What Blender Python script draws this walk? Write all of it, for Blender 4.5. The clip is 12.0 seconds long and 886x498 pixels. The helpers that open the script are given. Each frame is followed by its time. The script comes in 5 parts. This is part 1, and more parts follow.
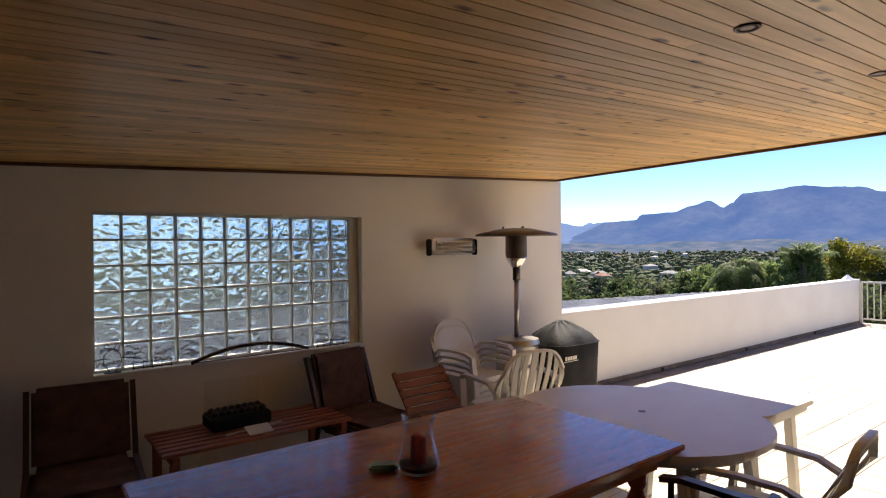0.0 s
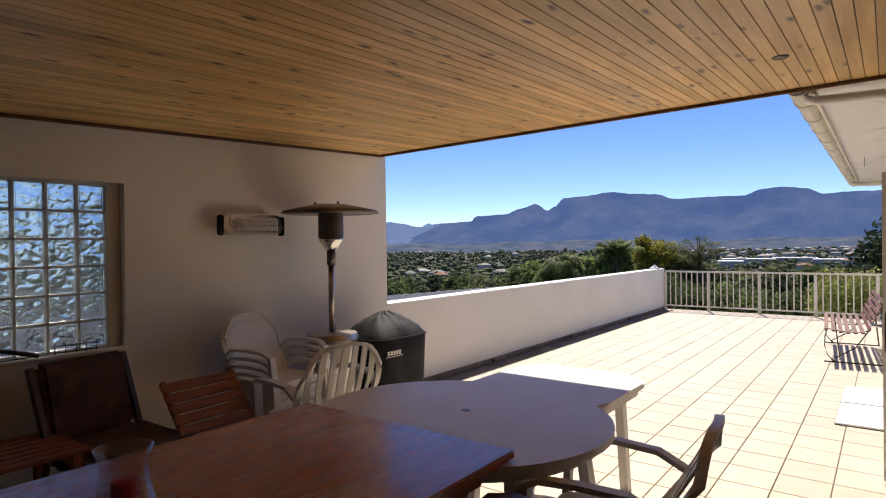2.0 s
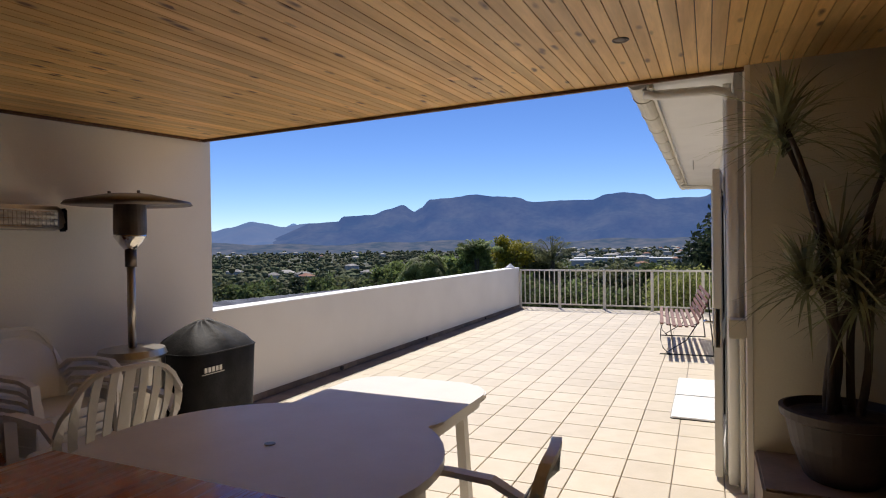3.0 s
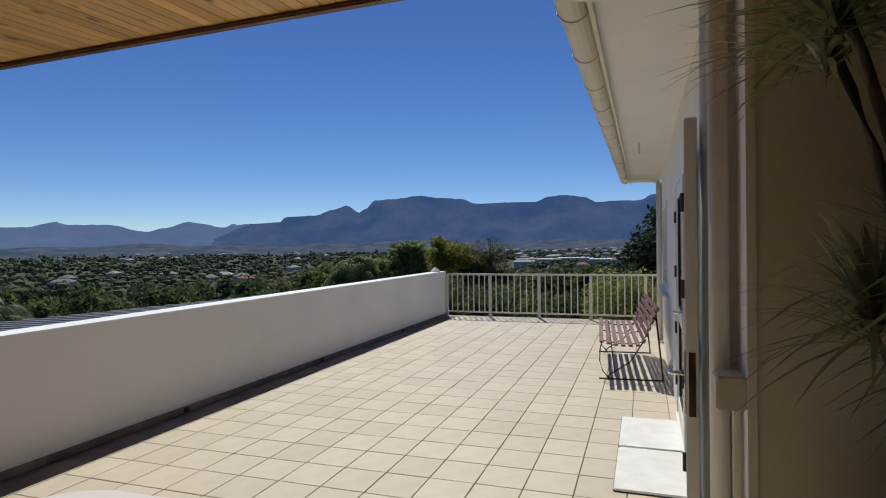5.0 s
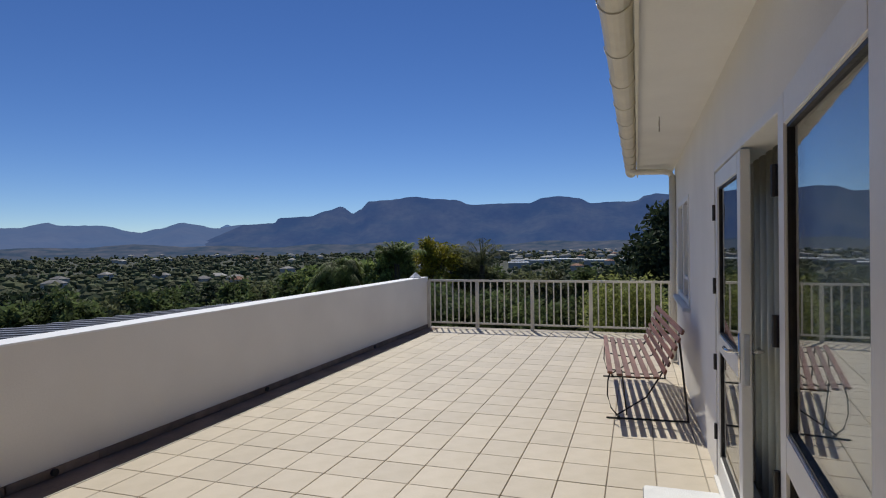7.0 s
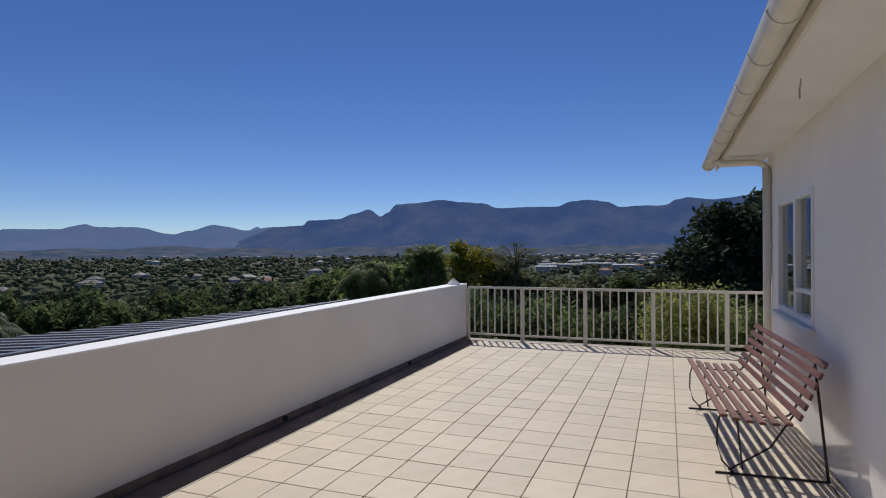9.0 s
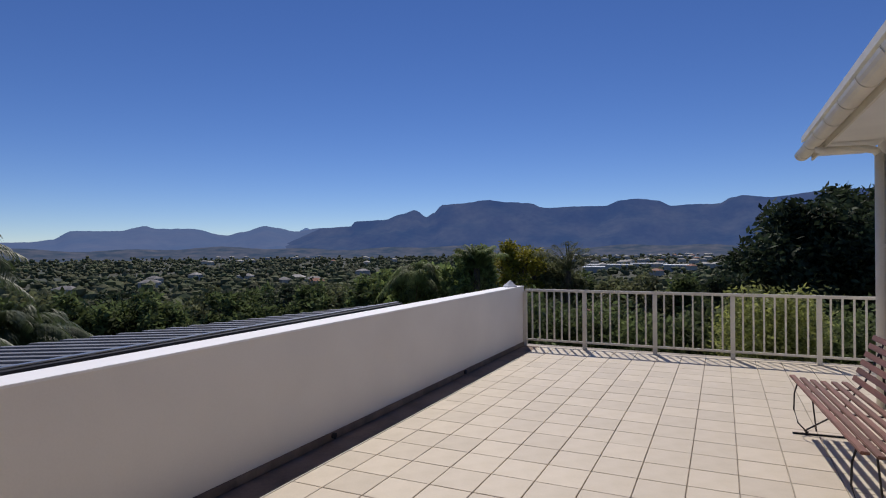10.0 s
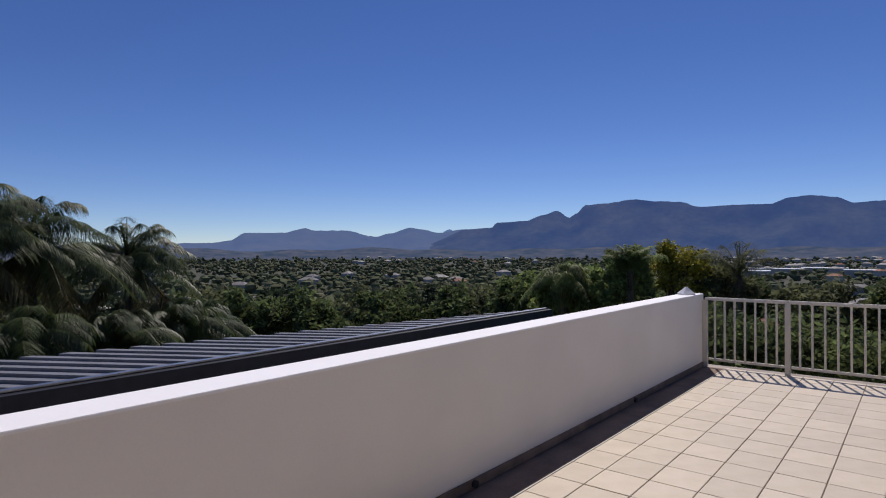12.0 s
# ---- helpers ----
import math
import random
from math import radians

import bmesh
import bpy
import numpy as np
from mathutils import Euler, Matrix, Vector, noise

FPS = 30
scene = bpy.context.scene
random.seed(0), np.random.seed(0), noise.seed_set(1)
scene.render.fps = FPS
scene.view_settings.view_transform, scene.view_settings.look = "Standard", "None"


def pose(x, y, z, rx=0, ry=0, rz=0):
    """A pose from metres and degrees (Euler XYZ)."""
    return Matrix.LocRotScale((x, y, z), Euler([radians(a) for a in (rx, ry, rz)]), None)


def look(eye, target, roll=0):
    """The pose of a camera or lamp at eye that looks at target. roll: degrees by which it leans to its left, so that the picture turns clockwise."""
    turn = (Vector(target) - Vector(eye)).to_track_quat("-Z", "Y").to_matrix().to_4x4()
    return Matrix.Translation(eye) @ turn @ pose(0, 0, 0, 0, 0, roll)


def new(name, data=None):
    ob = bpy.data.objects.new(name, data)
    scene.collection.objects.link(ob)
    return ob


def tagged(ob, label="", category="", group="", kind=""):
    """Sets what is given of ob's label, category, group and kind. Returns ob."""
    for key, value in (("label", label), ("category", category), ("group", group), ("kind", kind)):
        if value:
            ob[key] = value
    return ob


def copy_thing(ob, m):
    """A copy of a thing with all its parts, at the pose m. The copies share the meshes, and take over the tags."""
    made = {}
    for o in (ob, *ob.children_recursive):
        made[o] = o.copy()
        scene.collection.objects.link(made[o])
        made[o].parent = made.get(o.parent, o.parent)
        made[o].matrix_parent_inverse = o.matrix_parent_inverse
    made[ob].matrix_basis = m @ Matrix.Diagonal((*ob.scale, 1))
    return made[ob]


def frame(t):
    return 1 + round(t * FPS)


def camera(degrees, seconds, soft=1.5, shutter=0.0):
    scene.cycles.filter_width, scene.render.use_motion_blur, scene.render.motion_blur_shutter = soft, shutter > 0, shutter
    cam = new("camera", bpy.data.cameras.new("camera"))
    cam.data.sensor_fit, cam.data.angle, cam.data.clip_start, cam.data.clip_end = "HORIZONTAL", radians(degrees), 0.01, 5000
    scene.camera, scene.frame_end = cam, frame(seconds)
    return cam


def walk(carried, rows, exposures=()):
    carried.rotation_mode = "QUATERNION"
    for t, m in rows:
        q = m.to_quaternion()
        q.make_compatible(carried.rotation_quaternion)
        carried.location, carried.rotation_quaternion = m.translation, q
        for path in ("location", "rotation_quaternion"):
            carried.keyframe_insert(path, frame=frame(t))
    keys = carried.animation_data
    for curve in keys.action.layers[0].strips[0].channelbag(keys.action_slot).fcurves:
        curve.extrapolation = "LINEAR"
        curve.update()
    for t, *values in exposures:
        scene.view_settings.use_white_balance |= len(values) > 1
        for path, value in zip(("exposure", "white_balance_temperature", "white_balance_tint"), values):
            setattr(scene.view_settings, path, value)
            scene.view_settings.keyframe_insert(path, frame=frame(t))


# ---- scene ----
cam = camera(74.1, 12.0, soft=1.1)
PATH = [
    (0, (-0.2, 0.2, 1.699), (1.017, 1.788, 1.692), -0.6),
    (0.5, (0.0, 0.321, 1.703), (1.283, 1.855, 1.695), -0.6),
    (1, (0.225, 0.425, 1.69), (1.577, 1.898, 1.683), -0.7),
    (1.5, (0.379, 0.516, 1.59), (1.815, 1.908, 1.58), -0.6),
    (2, (0.489, 0.595, 1.522), (2.084, 1.802, 1.51), -0.7),
    (2.5, (0.696, 0.603, 1.502), (2.428, 1.603, 1.489), -0.7),
    (3, (1.007, 0.654, 1.498), (2.831, 1.475, 1.482), -0.8),
    (5, (2.679, 0.765, 1.482), (4.571, 1.412, 1.468), -0.7),
    (5.5, (3.078, 0.752, 1.5), (4.972, 1.394, 1.486), -0.7),
    (6, (3.438, 0.823, 1.495), (5.335, 1.457, 1.483), -0.6),
    (6.5, (3.745, 0.887, 1.504), (5.644, 1.516, 1.493), -0.7),
    (8.5, (4.754, 1.373, 1.507), (6.64, 2.039, 1.507), -0.3),
    (9, (4.955, 1.53, 1.506), (6.823, 2.245, 1.507), -0.3),
    (9.5, (5.177, 1.697, 1.5), (7.021, 2.471, 1.503), -0.3),
    (10, (5.409, 1.861, 1.506), (7.215, 2.719, 1.509), -0.4),
    (10.5, (5.643, 2.029, 1.483), (7.401, 2.981, 1.489), -0.1),
    (11, (5.841, 2.216, 1.481), (7.541, 3.269, 1.488), -0.1),
    (11.5, (6.055, 2.36, 1.477), (7.689, 3.513, 1.486), -0.2),
    (12, (6.292, 2.505, 1.478), (7.844, 3.767, 1.487), -0.1),
]
walk(cam, [(t, look(eye, target, roll)) for t, eye, target, roll in PATH],
     exposures=[(0.0, 1.24, 7150, 12), (1.5, 0.82, 7100, 14), (2.5, 0.38, 6900, 13), (3.2, 0.24, 6650, 11), (5.0, -0.28, 6550, 6), (6.5, -0.37, 6500, 7), (8.5, -0.4, 6500, 10), (12.0, -0.36, 6600, 17)])

# ---- world and sun ----
SUN = Vector((0.66, 0.28, 1.0)).normalized()
world = bpy.data.worlds.new("world")
scene.world = world
world.use_nodes = True
_n = world.node_tree.nodes
_sky = _n.new("ShaderNodeTexSky")
_sky.sky_type, _sky.sun_disc = "NISHITA", False
_sky.sun_elevation = math.asin(SUN.z)
_sky.sun_rotation = math.atan2(SUN.x, SUN.y)
_sky.altitude, _sky.air_density, _sky.dust_density, _sky.ozone_density = 1500, 0.82, 0.0, 5.4
_n["Background"].inputs[1].default_value = 0.107
_hsv = _n.new("ShaderNodeHueSaturation")
_hsv.inputs["Hue"].default_value, _hsv.inputs["Saturation"].default_value = 0.511, 1.15
world.node_tree.links.new(_sky.outputs[0], _hsv.inputs["Color"])
world.node_tree.links.new(_hsv.outputs[0], _n["Background"].inputs[0])
_sun = bpy.data.lights.new("sun", "SUN")
_sun.energy, _sun.angle, _sun.color = 4.45, radians(0.53), (1.0, 0.95, 0.87)
sun = new("sun", _sun)
sun.matrix_world = look(SUN * 50, (0, 0, 0))

# ---- materials ----
def material(name, rgb, rough=0.6, metal=0.0, grain=0.12, scale=8.0, fine=60.0, bump=0.15, second=None, coat=0.0, rand="", spec=0.5, stretch=(1, 1, 1), emit=None, leaf=0.0):
    """A surface with large blotches and fine grain in colour, roughness and relief. rand: 'object' or 'island' varies it by piece."""
    m = bpy.data.materials.new(name)
    m.use_nodes = True
    nt = m.node_tree
    nd, ln = nt.nodes, nt.links
    b = nd["Principled BSDF"]
    tc = nd.new("ShaderNodeTexCoord")
    mp = nd.new("ShaderNodeMapping")
    mp.inputs["Scale"].default_value = stretch
    ln.new(tc.outputs["Object"], mp.inputs[0])
    big, small = nd.new("ShaderNodeTexNoise"), nd.new("ShaderNodeTexNoise")
    big.inputs["Scale"].default_value, small.inputs["Scale"].default_value = scale, fine
    big.inputs["Detail"].default_value, small.inputs["Detail"].default_value = 5, 4
    for n in (big, small):
        ln.new(mp.outputs[0], n.inputs["Vector"])
    mix = nd.new("ShaderNodeMix")
    mix.data_type = "RGBA"
    c2 = second or tuple(c * (1 - 2.2 * grain) for c in rgb)
    mix.inputs[6].default_value, mix.inputs[7].default_value = (*rgb, 1), (*c2, 1)
    ramp = nd.new("ShaderNodeMapRange")
    ramp.inputs[1].default_value, ramp.inputs[2].default_value = 0.35, 0.7
    ln.new(big.outputs[0], ramp.inputs[0])
    ln.new(ramp.outputs[0], mix.inputs[0])
    hsv = nd.new("ShaderNodeHueSaturation")
    ln.new(mix.outputs[2], hsv.inputs["Color"])
    val = nd.new("ShaderNodeMapRange")
    val.inputs[3].default_value, val.inputs[4].default_value = 1 - grain, 1 + grain
    ln.new(small.outputs[0], val.inputs[0])
    out = val.outputs[0]
    if rand:
        src = nd.new("ShaderNodeObjectInfo" if rand == "object" else "ShaderNodeNewGeometry")
        r = nd.new("ShaderNodeMapRange")
        r.inputs[3].default_value, r.inputs[4].default_value = 1 - 1.1 * grain, 1 + 1.1 * grain
        ln.new(src.outputs["Random" if rand == "object" else "Random Per Island"], r.inputs[0])
        mul = nd.new("ShaderNodeMath")
        mul.operation = "MULTIPLY"
        ln.new(out, mul.inputs[0])
        ln.new(r.outputs[0], mul.inputs[1])
        out = mul.outputs[0]
    ln.new(out, hsv.inputs["Value"])
    ln.new(hsv.outputs[0], b.inputs["Base Color"])
    rr = nd.new("ShaderNodeMapRange")
    rr.inputs[3].default_value, rr.inputs[4].default_value = max(0.02, rough - 0.08), min(1, rough + 0.08)
    ln.new(big.outputs[0], rr.inputs[0])
    ln.new(rr.outputs[0], b.inputs["Roughness"])
    b.inputs["Metallic"].default_value = metal
    b.inputs["Specular IOR Level"].default_value = spec
    b.inputs["Coat Weight"].default_value = coat
    b.inputs["Coat Roughness"].default_value = 0.08
    if bump:
        bp = nd.new("ShaderNodeBump")
        bp.inputs["Strength"].default_value, bp.inputs["Distance"].default_value = bump, 0.01
        ln.new(small.outputs[0], bp.inputs["Height"])
        ln.new(bp.outputs[0], b.inputs["Normal"])
    if emit:
        b.inputs["Emission Color"].default_value, b.inputs["Emission Strength"].default_value = (*emit[:3], 1), emit[3]
    if leaf:
        tl, mx = nd.new("ShaderNodeBsdfTranslucent"), nd.new("ShaderNodeMixShader")
        mx.inputs[0].default_value = leaf
        ln.new(hsv.outputs[0], tl.inputs["Color"])
        ln.new(b.outputs[0], mx.inputs[1])
        ln.new(tl.outputs[0], mx.inputs[2])
        ln.new(mx.outputs[0], nd["Material Output"].inputs[0])
    return m


def glass(name, rough=0.0, tint=(0.95, 0.98, 0.97), wave=0.0):
    m = bpy.data.materials.new(name)
    m.use_nodes = True
    nd, ln = m.node_tree.nodes, m.node_tree.links
    b = nd["Principled BSDF"]
    b.inputs["Base Color"].default_value = (*tint, 1)
    b.inputs["Transmission Weight"].default_value = 1
    b.inputs["Roughness"].default_value = rough
    b.inputs["IOR"].default_value = 1.45
    if wave:
        tc, info, add = nd.new("ShaderNodeTexCoord"), nd.new("ShaderNodeObjectInfo"), nd.new("ShaderNodeVectorMath")
        n = nd.new("ShaderNodeTexNoise")
        n.inputs["Scale"].default_value, n.inputs["Detail"].default_value, n.inputs["Distortion"].default_value = 17, 0.5, 0.8
        mul = nd.new("ShaderNodeMath")
        mul.operation, mul.inputs[1].default_value = "MULTIPLY", 30
        ln.new(info.outputs["Random"], mul.inputs[0])
        ln.new(tc.outputs["Object"], add.inputs[0])
        ln.new(mul.outputs[0], add.inputs[1])
        ln.new(add.outputs[0], n.inputs["Vector"])
        bp = nd.new("ShaderNodeBump")
        bp.inputs["Strength"].default_value, bp.inputs["Distance"].default_value = wave, 0.03
        ln.new(n.outputs[0], bp.inputs["Height"])
        ln.new(bp.outputs[0], b.inputs["Normal"])
    return m


def clear_pane(name, tint):
    """Thin clear glass: see-through, with a mirror gloss that grows at a slant."""
    m = bpy.data.materials.new(name)
    m.use_nodes = True
    nd, ln = m.node_tree.nodes, m.node_tree.links
    nd.remove(nd["Principled BSDF"])
    tr, gl, mx, fr = nd.new("ShaderNodeBsdfTransparent"), nd.new("ShaderNodeBsdfGlossy"), nd.new("ShaderNodeMixShader"), nd.new("ShaderNodeLayerWeight")
    pw, mr = nd.new("ShaderNodeMath"), nd.new("ShaderNodeMapRange")
    pw.operation, pw.inputs[1].default_value = "POWER", 3.5
    mr.inputs[3].default_value, mr.inputs[4].default_value = 0.05, 0.95
    ln.new(fr.outputs["Facing"], pw.inputs[0])
    ln.new(pw.outputs[0], mr.inputs[0])
    tr.inputs[0].default_value = (*tint, 1)
    gl.inputs["Roughness"].default_value = 0.01
    fr.inputs["Blend"].default_value = 0.5
    ln.new(mr.outputs[0], mx.inputs[0])
    ln.new(tr.outputs[0], mx.inputs[1])
    ln.new(gl.outputs[0], mx.inputs[2])
    ln.new(mx.outputs[0], nd["Material Output"].inputs[0])
    return m


def pine():
    """Varnished knotty pine, grain along x, one tone for each board."""
    m = material("pine_board", (0.85, 0.54, 0.2), 0.42, grain=0.16, scale=1.9, fine=16, bump=0.03, second=(0.6, 0.34, 0.11), spec=0.4, coat=0.14, rand="island", stretch=(0.5, 6, 6))
    nd, ln = m.node_tree.nodes, m.node_tree.links
    tc, mp, vo = nd.new("ShaderNodeTexCoord"), nd.new("ShaderNodeMapping"), nd.new("ShaderNodeTexVoronoi")
    mp.inputs["Scale"].default_value = (4.2, 13.0, 0)
    vo.inputs["Scale"].default_value = 1.0
    ln.new(tc.outputs["Object"], mp.inputs[0])
    ln.new(mp.outputs[0], vo.inputs["Vector"])
    r = nd.new("ShaderNodeMapRange")
    r.inputs[1].default_value, r.inputs[2].default_value, r.inputs[3].default_value, r.inputs[4].default_value = 0.09, 0.24, 1.0, 0.0
    ln.new(vo.outputs["Distance"], r.inputs[0])
    gate = nd.new("ShaderNodeSeparateColor")
    ln.new(vo.outputs["Color"], gate.inputs[0])
    th = nd.new("ShaderNodeMath")
    th.operation, th.inputs[1].default_value = "GREATER_THAN", 0.35
    ln.new(gate.outputs[0], th.inputs[0])
    mu = nd.new("ShaderNodeMath")
    mu.operation = "MULTIPLY"
    ln.new(r.outputs[0], mu.inputs[0])
    ln.new(th.outputs[0], mu.inputs[1])
    warp, wadd = nd.new("ShaderNodeTexNoise"), nd.new("ShaderNodeVectorMath")
    warp.inputs["Scale"].default_value, warp.inputs["Detail"].default_value = 9, 3
    wadd.operation = "MULTIPLY_ADD"
    wadd.inputs[1].default_value = (0.35, 0.3, 0)
    ln.new(tc.outputs["Object"], warp.inputs["Vector"])
    ln.new(warp.outputs["Color"], wadd.inputs[0])
    ln.new(mp.outputs[0], wadd.inputs[2])
    ln.new(wadd.outputs[0], vo.inputs["Vector"])
    b = nd["Principled BSDF"]
    b.inputs["Coat Roughness"].default_value = 0.16
    src = b.inputs["Base Color"].links[0].from_socket
    mix = nd.new("ShaderNodeMix")
    mix.data_type = "RGBA"
    mix.inputs[7].default_value = (0.15, 0.055, 0.012, 1)
    ln.new(mu.outputs[0], mix.inputs[0])
    ln.new(src, mix.inputs[6])
    ln.new(mix.outputs[2], b.inputs["Base Color"])
    return m


M_PLASTER = material("white_plaster", (0.85, 0.82, 0.765), 0.85, grain=0.035, scale=1.2, fine=90, bump=0.12)
M_WHITE = material("white_paint", (0.80, 0.79, 0.76), 0.45, grain=0.03, scale=2, fine=60, bump=0.04)
# whiter than the plaster: strong sun on the parapet top is put in here
M_COPING = material("sunlit_coping_white", (0.9, 0.9, 0.9), 0.6, grain=0.03, scale=2, fine=60, bump=0.05)
M_CREAM = material("cream_paint", (0.74, 0.70, 0.60), 0.5, grain=0.06, scale=3, fine=50, bump=0.05)
M_TILE = material("beige_tile", (0.585, 0.51, 0.4), 0.55, grain=0.06, scale=5, fine=70, bump=0.06, rand="object", second=(0.53, 0.46, 0.35))
M_TILE_S = material("beige_tile_far", (0.585, 0.51, 0.4), 0.55, grain=0.06, scale=5, fine=70, bump=0.06, rand="island", second=(0.53, 0.46, 0.35))
M_GROUT = material("grey_grout", (0.40, 0.355, 0.305), 0.9, grain=0.2, scale=4, fine=40)
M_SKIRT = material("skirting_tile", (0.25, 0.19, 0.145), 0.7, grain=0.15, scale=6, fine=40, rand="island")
M_PINE = pine()
M_TRIM = material("dark_stained_trim", (0.17, 0.07, 0.03), 0.4, grain=0.2, scale=6, fine=30, coat=0.2, stretch=(1, 1, 4))
M_MAHOG = material("mahogany", (0.44, 0.095, 0.018), 0.27, grain=0.16, scale=3, fine=14, bump=0.02, coat=0.35, second=(0.33, 0.065, 0.014), stretch=(1, 9, 9))
M_REDWOOD = material("red_slat_wood", (0.30, 0.095, 0.045), 0.5, grain=0.22, scale=5, fine=30, bump=0.1, rand="island", stretch=(1, 7, 7))
M_BENCH = material("weathered_slat", (0.21, 0.09, 0.062), 0.6, grain=0.2, scale=4, fine=30, bump=0.15, rand="object", stretch=(1, 8, 8))
M_DARKWOOD = material("dark_wood", (0.075, 0.034, 0.019), 0.45, grain=0.25, scale=5, fine=30, bump=0.08)
M_WICKER = material("brown_upholstery", (0.14, 0.066, 0.044), 0.85, grain=0.3, scale=10, fine=120, bump=0.5)
M_PLASTIC = material("white_plastic", (0.72, 0.69, 0.65), 0.42, grain=0.04, scale=4, fine=60, bump=0.03)
M_STEEL = material("brushed_steel", (0.5, 0.47, 0.43), 0.32, metal=1.0, grain=0.1, scale=5, fine=60, bump=0.03)
M_DARKSTEEL = material("dark_steel", (0.16, 0.13, 0.11), 0.4, metal=0.8, grain=0.15, scale=8, fine=60, bump=0.04)
M_CHROME = material("chrome", (0.75, 0.74, 0.72), 0.12, metal=1.0, grain=0.04, bump=0.0)
M_IRON = material("black_iron", (0.035, 0.03, 0.028), 0.5, metal=0.3, grain=0.2, scale=20, fine=90)
M_VINYL = material("black_vinyl", (0.014, 0.014, 0.016), 0.68, spec=0.25, grain=0.25, scale=7, fine=40, bump=0.25)
M_WINGLASS = clear_pane("window_glass", (0.8, 0.85, 0.85))
M_CLEAR = clear_pane("clear_glass", (0.96, 0.97, 0.97))
M_BLOCK = glass("glass_block", 0.24, (0.83, 0.86, 0.84), wave=0.5)
M_MORTAR = material("white_mortar", (0.78, 0.79, 0.78), 0.8, grain=0.08, scale=20, fine=80, leaf=0.3)
M_RED = material("red_wax", (0.55, 0.025, 0.02), 0.4, grain=0.08)
M_GREEN = material("green_soap", (0.36, 0.55, 0.40), 0.6, grain=0.1)
M_PAPER = material("paper", (0.62, 0.6, 0.56), 0.8, grain=0.06)
M_TERRA = material("dark_pot_clay", (0.05, 0.033, 0.026), 0.6, grain=0.2, scale=6, fine=40)
M_SOIL = material("potting_soil", (0.05, 0.035, 0.025), 0.95, grain=0.35, scale=12, fine=60, bump=0.6)
M_MAT = material("white_mat", (0.83, 0.83, 0.82), 0.9, grain=0.05, scale=8, fine=150, bump=0.3)
M_CURTAIN = material("pale_curtain", (0.55, 0.52, 0.45), 0.9, grain=0.06, scale=3, fine=60)
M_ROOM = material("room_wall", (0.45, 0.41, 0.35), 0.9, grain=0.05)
M_ROOFMETAL = material("grey_roof_sheet", (0.20, 0.205, 0.22), 0.5, metal=0.0, grain=0.12, scale=2, fine=30)
M_BLACKMETAL = material("black_gutter", (0.012, 0.012, 0.016), 0.5, grain=0.2)
M_BARK = material("bark", (0.13, 0.10, 0.075), 0.9, grain=0.3, scale=6, fine=30, bump=0.8, stretch=(3, 3, 0.6))
M_PALM = material("palm_leaf", (0.09, 0.128, 0.045), 0.5, leaf=0.35, spec=0.45, grain=0.25, scale=1.5, fine=12, bump=0.0, rand="island")
M_FRESH = material("fresh_green_leaf", (0.29, 0.37, 0.125), 0.6, leaf=0.45, spec=0.25, grain=0.35, scale=1.3, fine=10, bump=0.0, rand="island")
M_DRYPALM = material("dry_palm_leaf", (0.24, 0.19, 0.08), 0.8, leaf=0.3, spec=0.2, grain=0.25, scale=1.5, fine=12, bump=0.0, rand="island")
M_POTLEAF = material("dracaena_leaf", (0.36, 0.38, 0.21), 0.5, leaf=0.3, grain=0.25, scale=6, fine=30, bump=0.0, rand="island")
M_DARKLEAF = material("dark_leaf", (0.07, 0.098, 0.05), 0.7, leaf=0.3, spec=0.15, grain=0.35, scale=1.5, fine=10, bump=0.0, rand="island")
M_HEDGE = material("hedge_leaf", (0.18, 0.235, 0.09), 0.75, leaf=0.45, spec=0.15, grain=0.4, scale=1.2, fine=10, bump=0.0, rand="island")
M_YELLOWLEAF = material("yellow_flowering_leaf", (0.36, 0.31, 0.03), 0.6, leaf=0.4, grain=0.35, scale=1.0, fine=8, bump=0.0, rand="island", second=(0.13, 0.16, 0.03))
M_LIME = material("lime_shrub_leaf", (0.42, 0.46, 0.14), 0.6, leaf=0.5, grain=0.3, scale=1.4, fine=9, bump=0.0, rand="island")
M_WOODS = material("valley_tree", (0.085, 0.108, 0.052), 0.85, spec=0.1, grain=0.3, scale=0.03, fine=0.9, bump=0.0, rand="island", second=(0.135, 0.13, 0.075))
M_GROUND = material("valley_ground", (0.034, 0.046, 0.024), 0.95, grain=0.3, scale=0.005, fine=0.06, bump=0.0, second=(0.062, 0.06, 0.036))
M_FIELD = material("green_field", (0.12, 0.19, 0.05), 0.95, grain=0.15, scale=0.05, fine=0.5, bump=0.0)
# blue emission on the ranges stands in for haze over the distance
M_MOUNT = material("mountain_haze_glow", (0.014, 0.028, 0.026), 0.95, spec=0.0, grain=0.45, scale=0.004, fine=0.03, bump=0.0, second=(0.065, 0.07, 0.05), emit=(0.036, 0.067, 0.195, 1.0))
# far peak glows pale blue to give the haze in front of it
M_FARPEAK = material("far_peak_haze_glow", (0.16, 0.18, 0.21), 0.95, grain=0.12, scale=0.003, fine=0.01, bump=0.0, emit=(0.11, 0.19, 0.38, 1.0))
# same painted haze, stronger for the more distant range
M_PALERANGE = material("pale_range_haze_glow", (0.03, 0.04, 0.045), 0.95, spec=0.0, grain=0.3, scale=0.003, fine=0.02, bump=0.0, second=(0.055, 0.055, 0.05), emit=(0.075, 0.125, 0.275, 1.0))
M_OLIVE = material("olive_leaf", (0.22, 0.24, 0.115), 0.75, spec=0.15, leaf=0.4, grain=0.35, scale=1.2, fine=10, bump=0.0, rand="island")
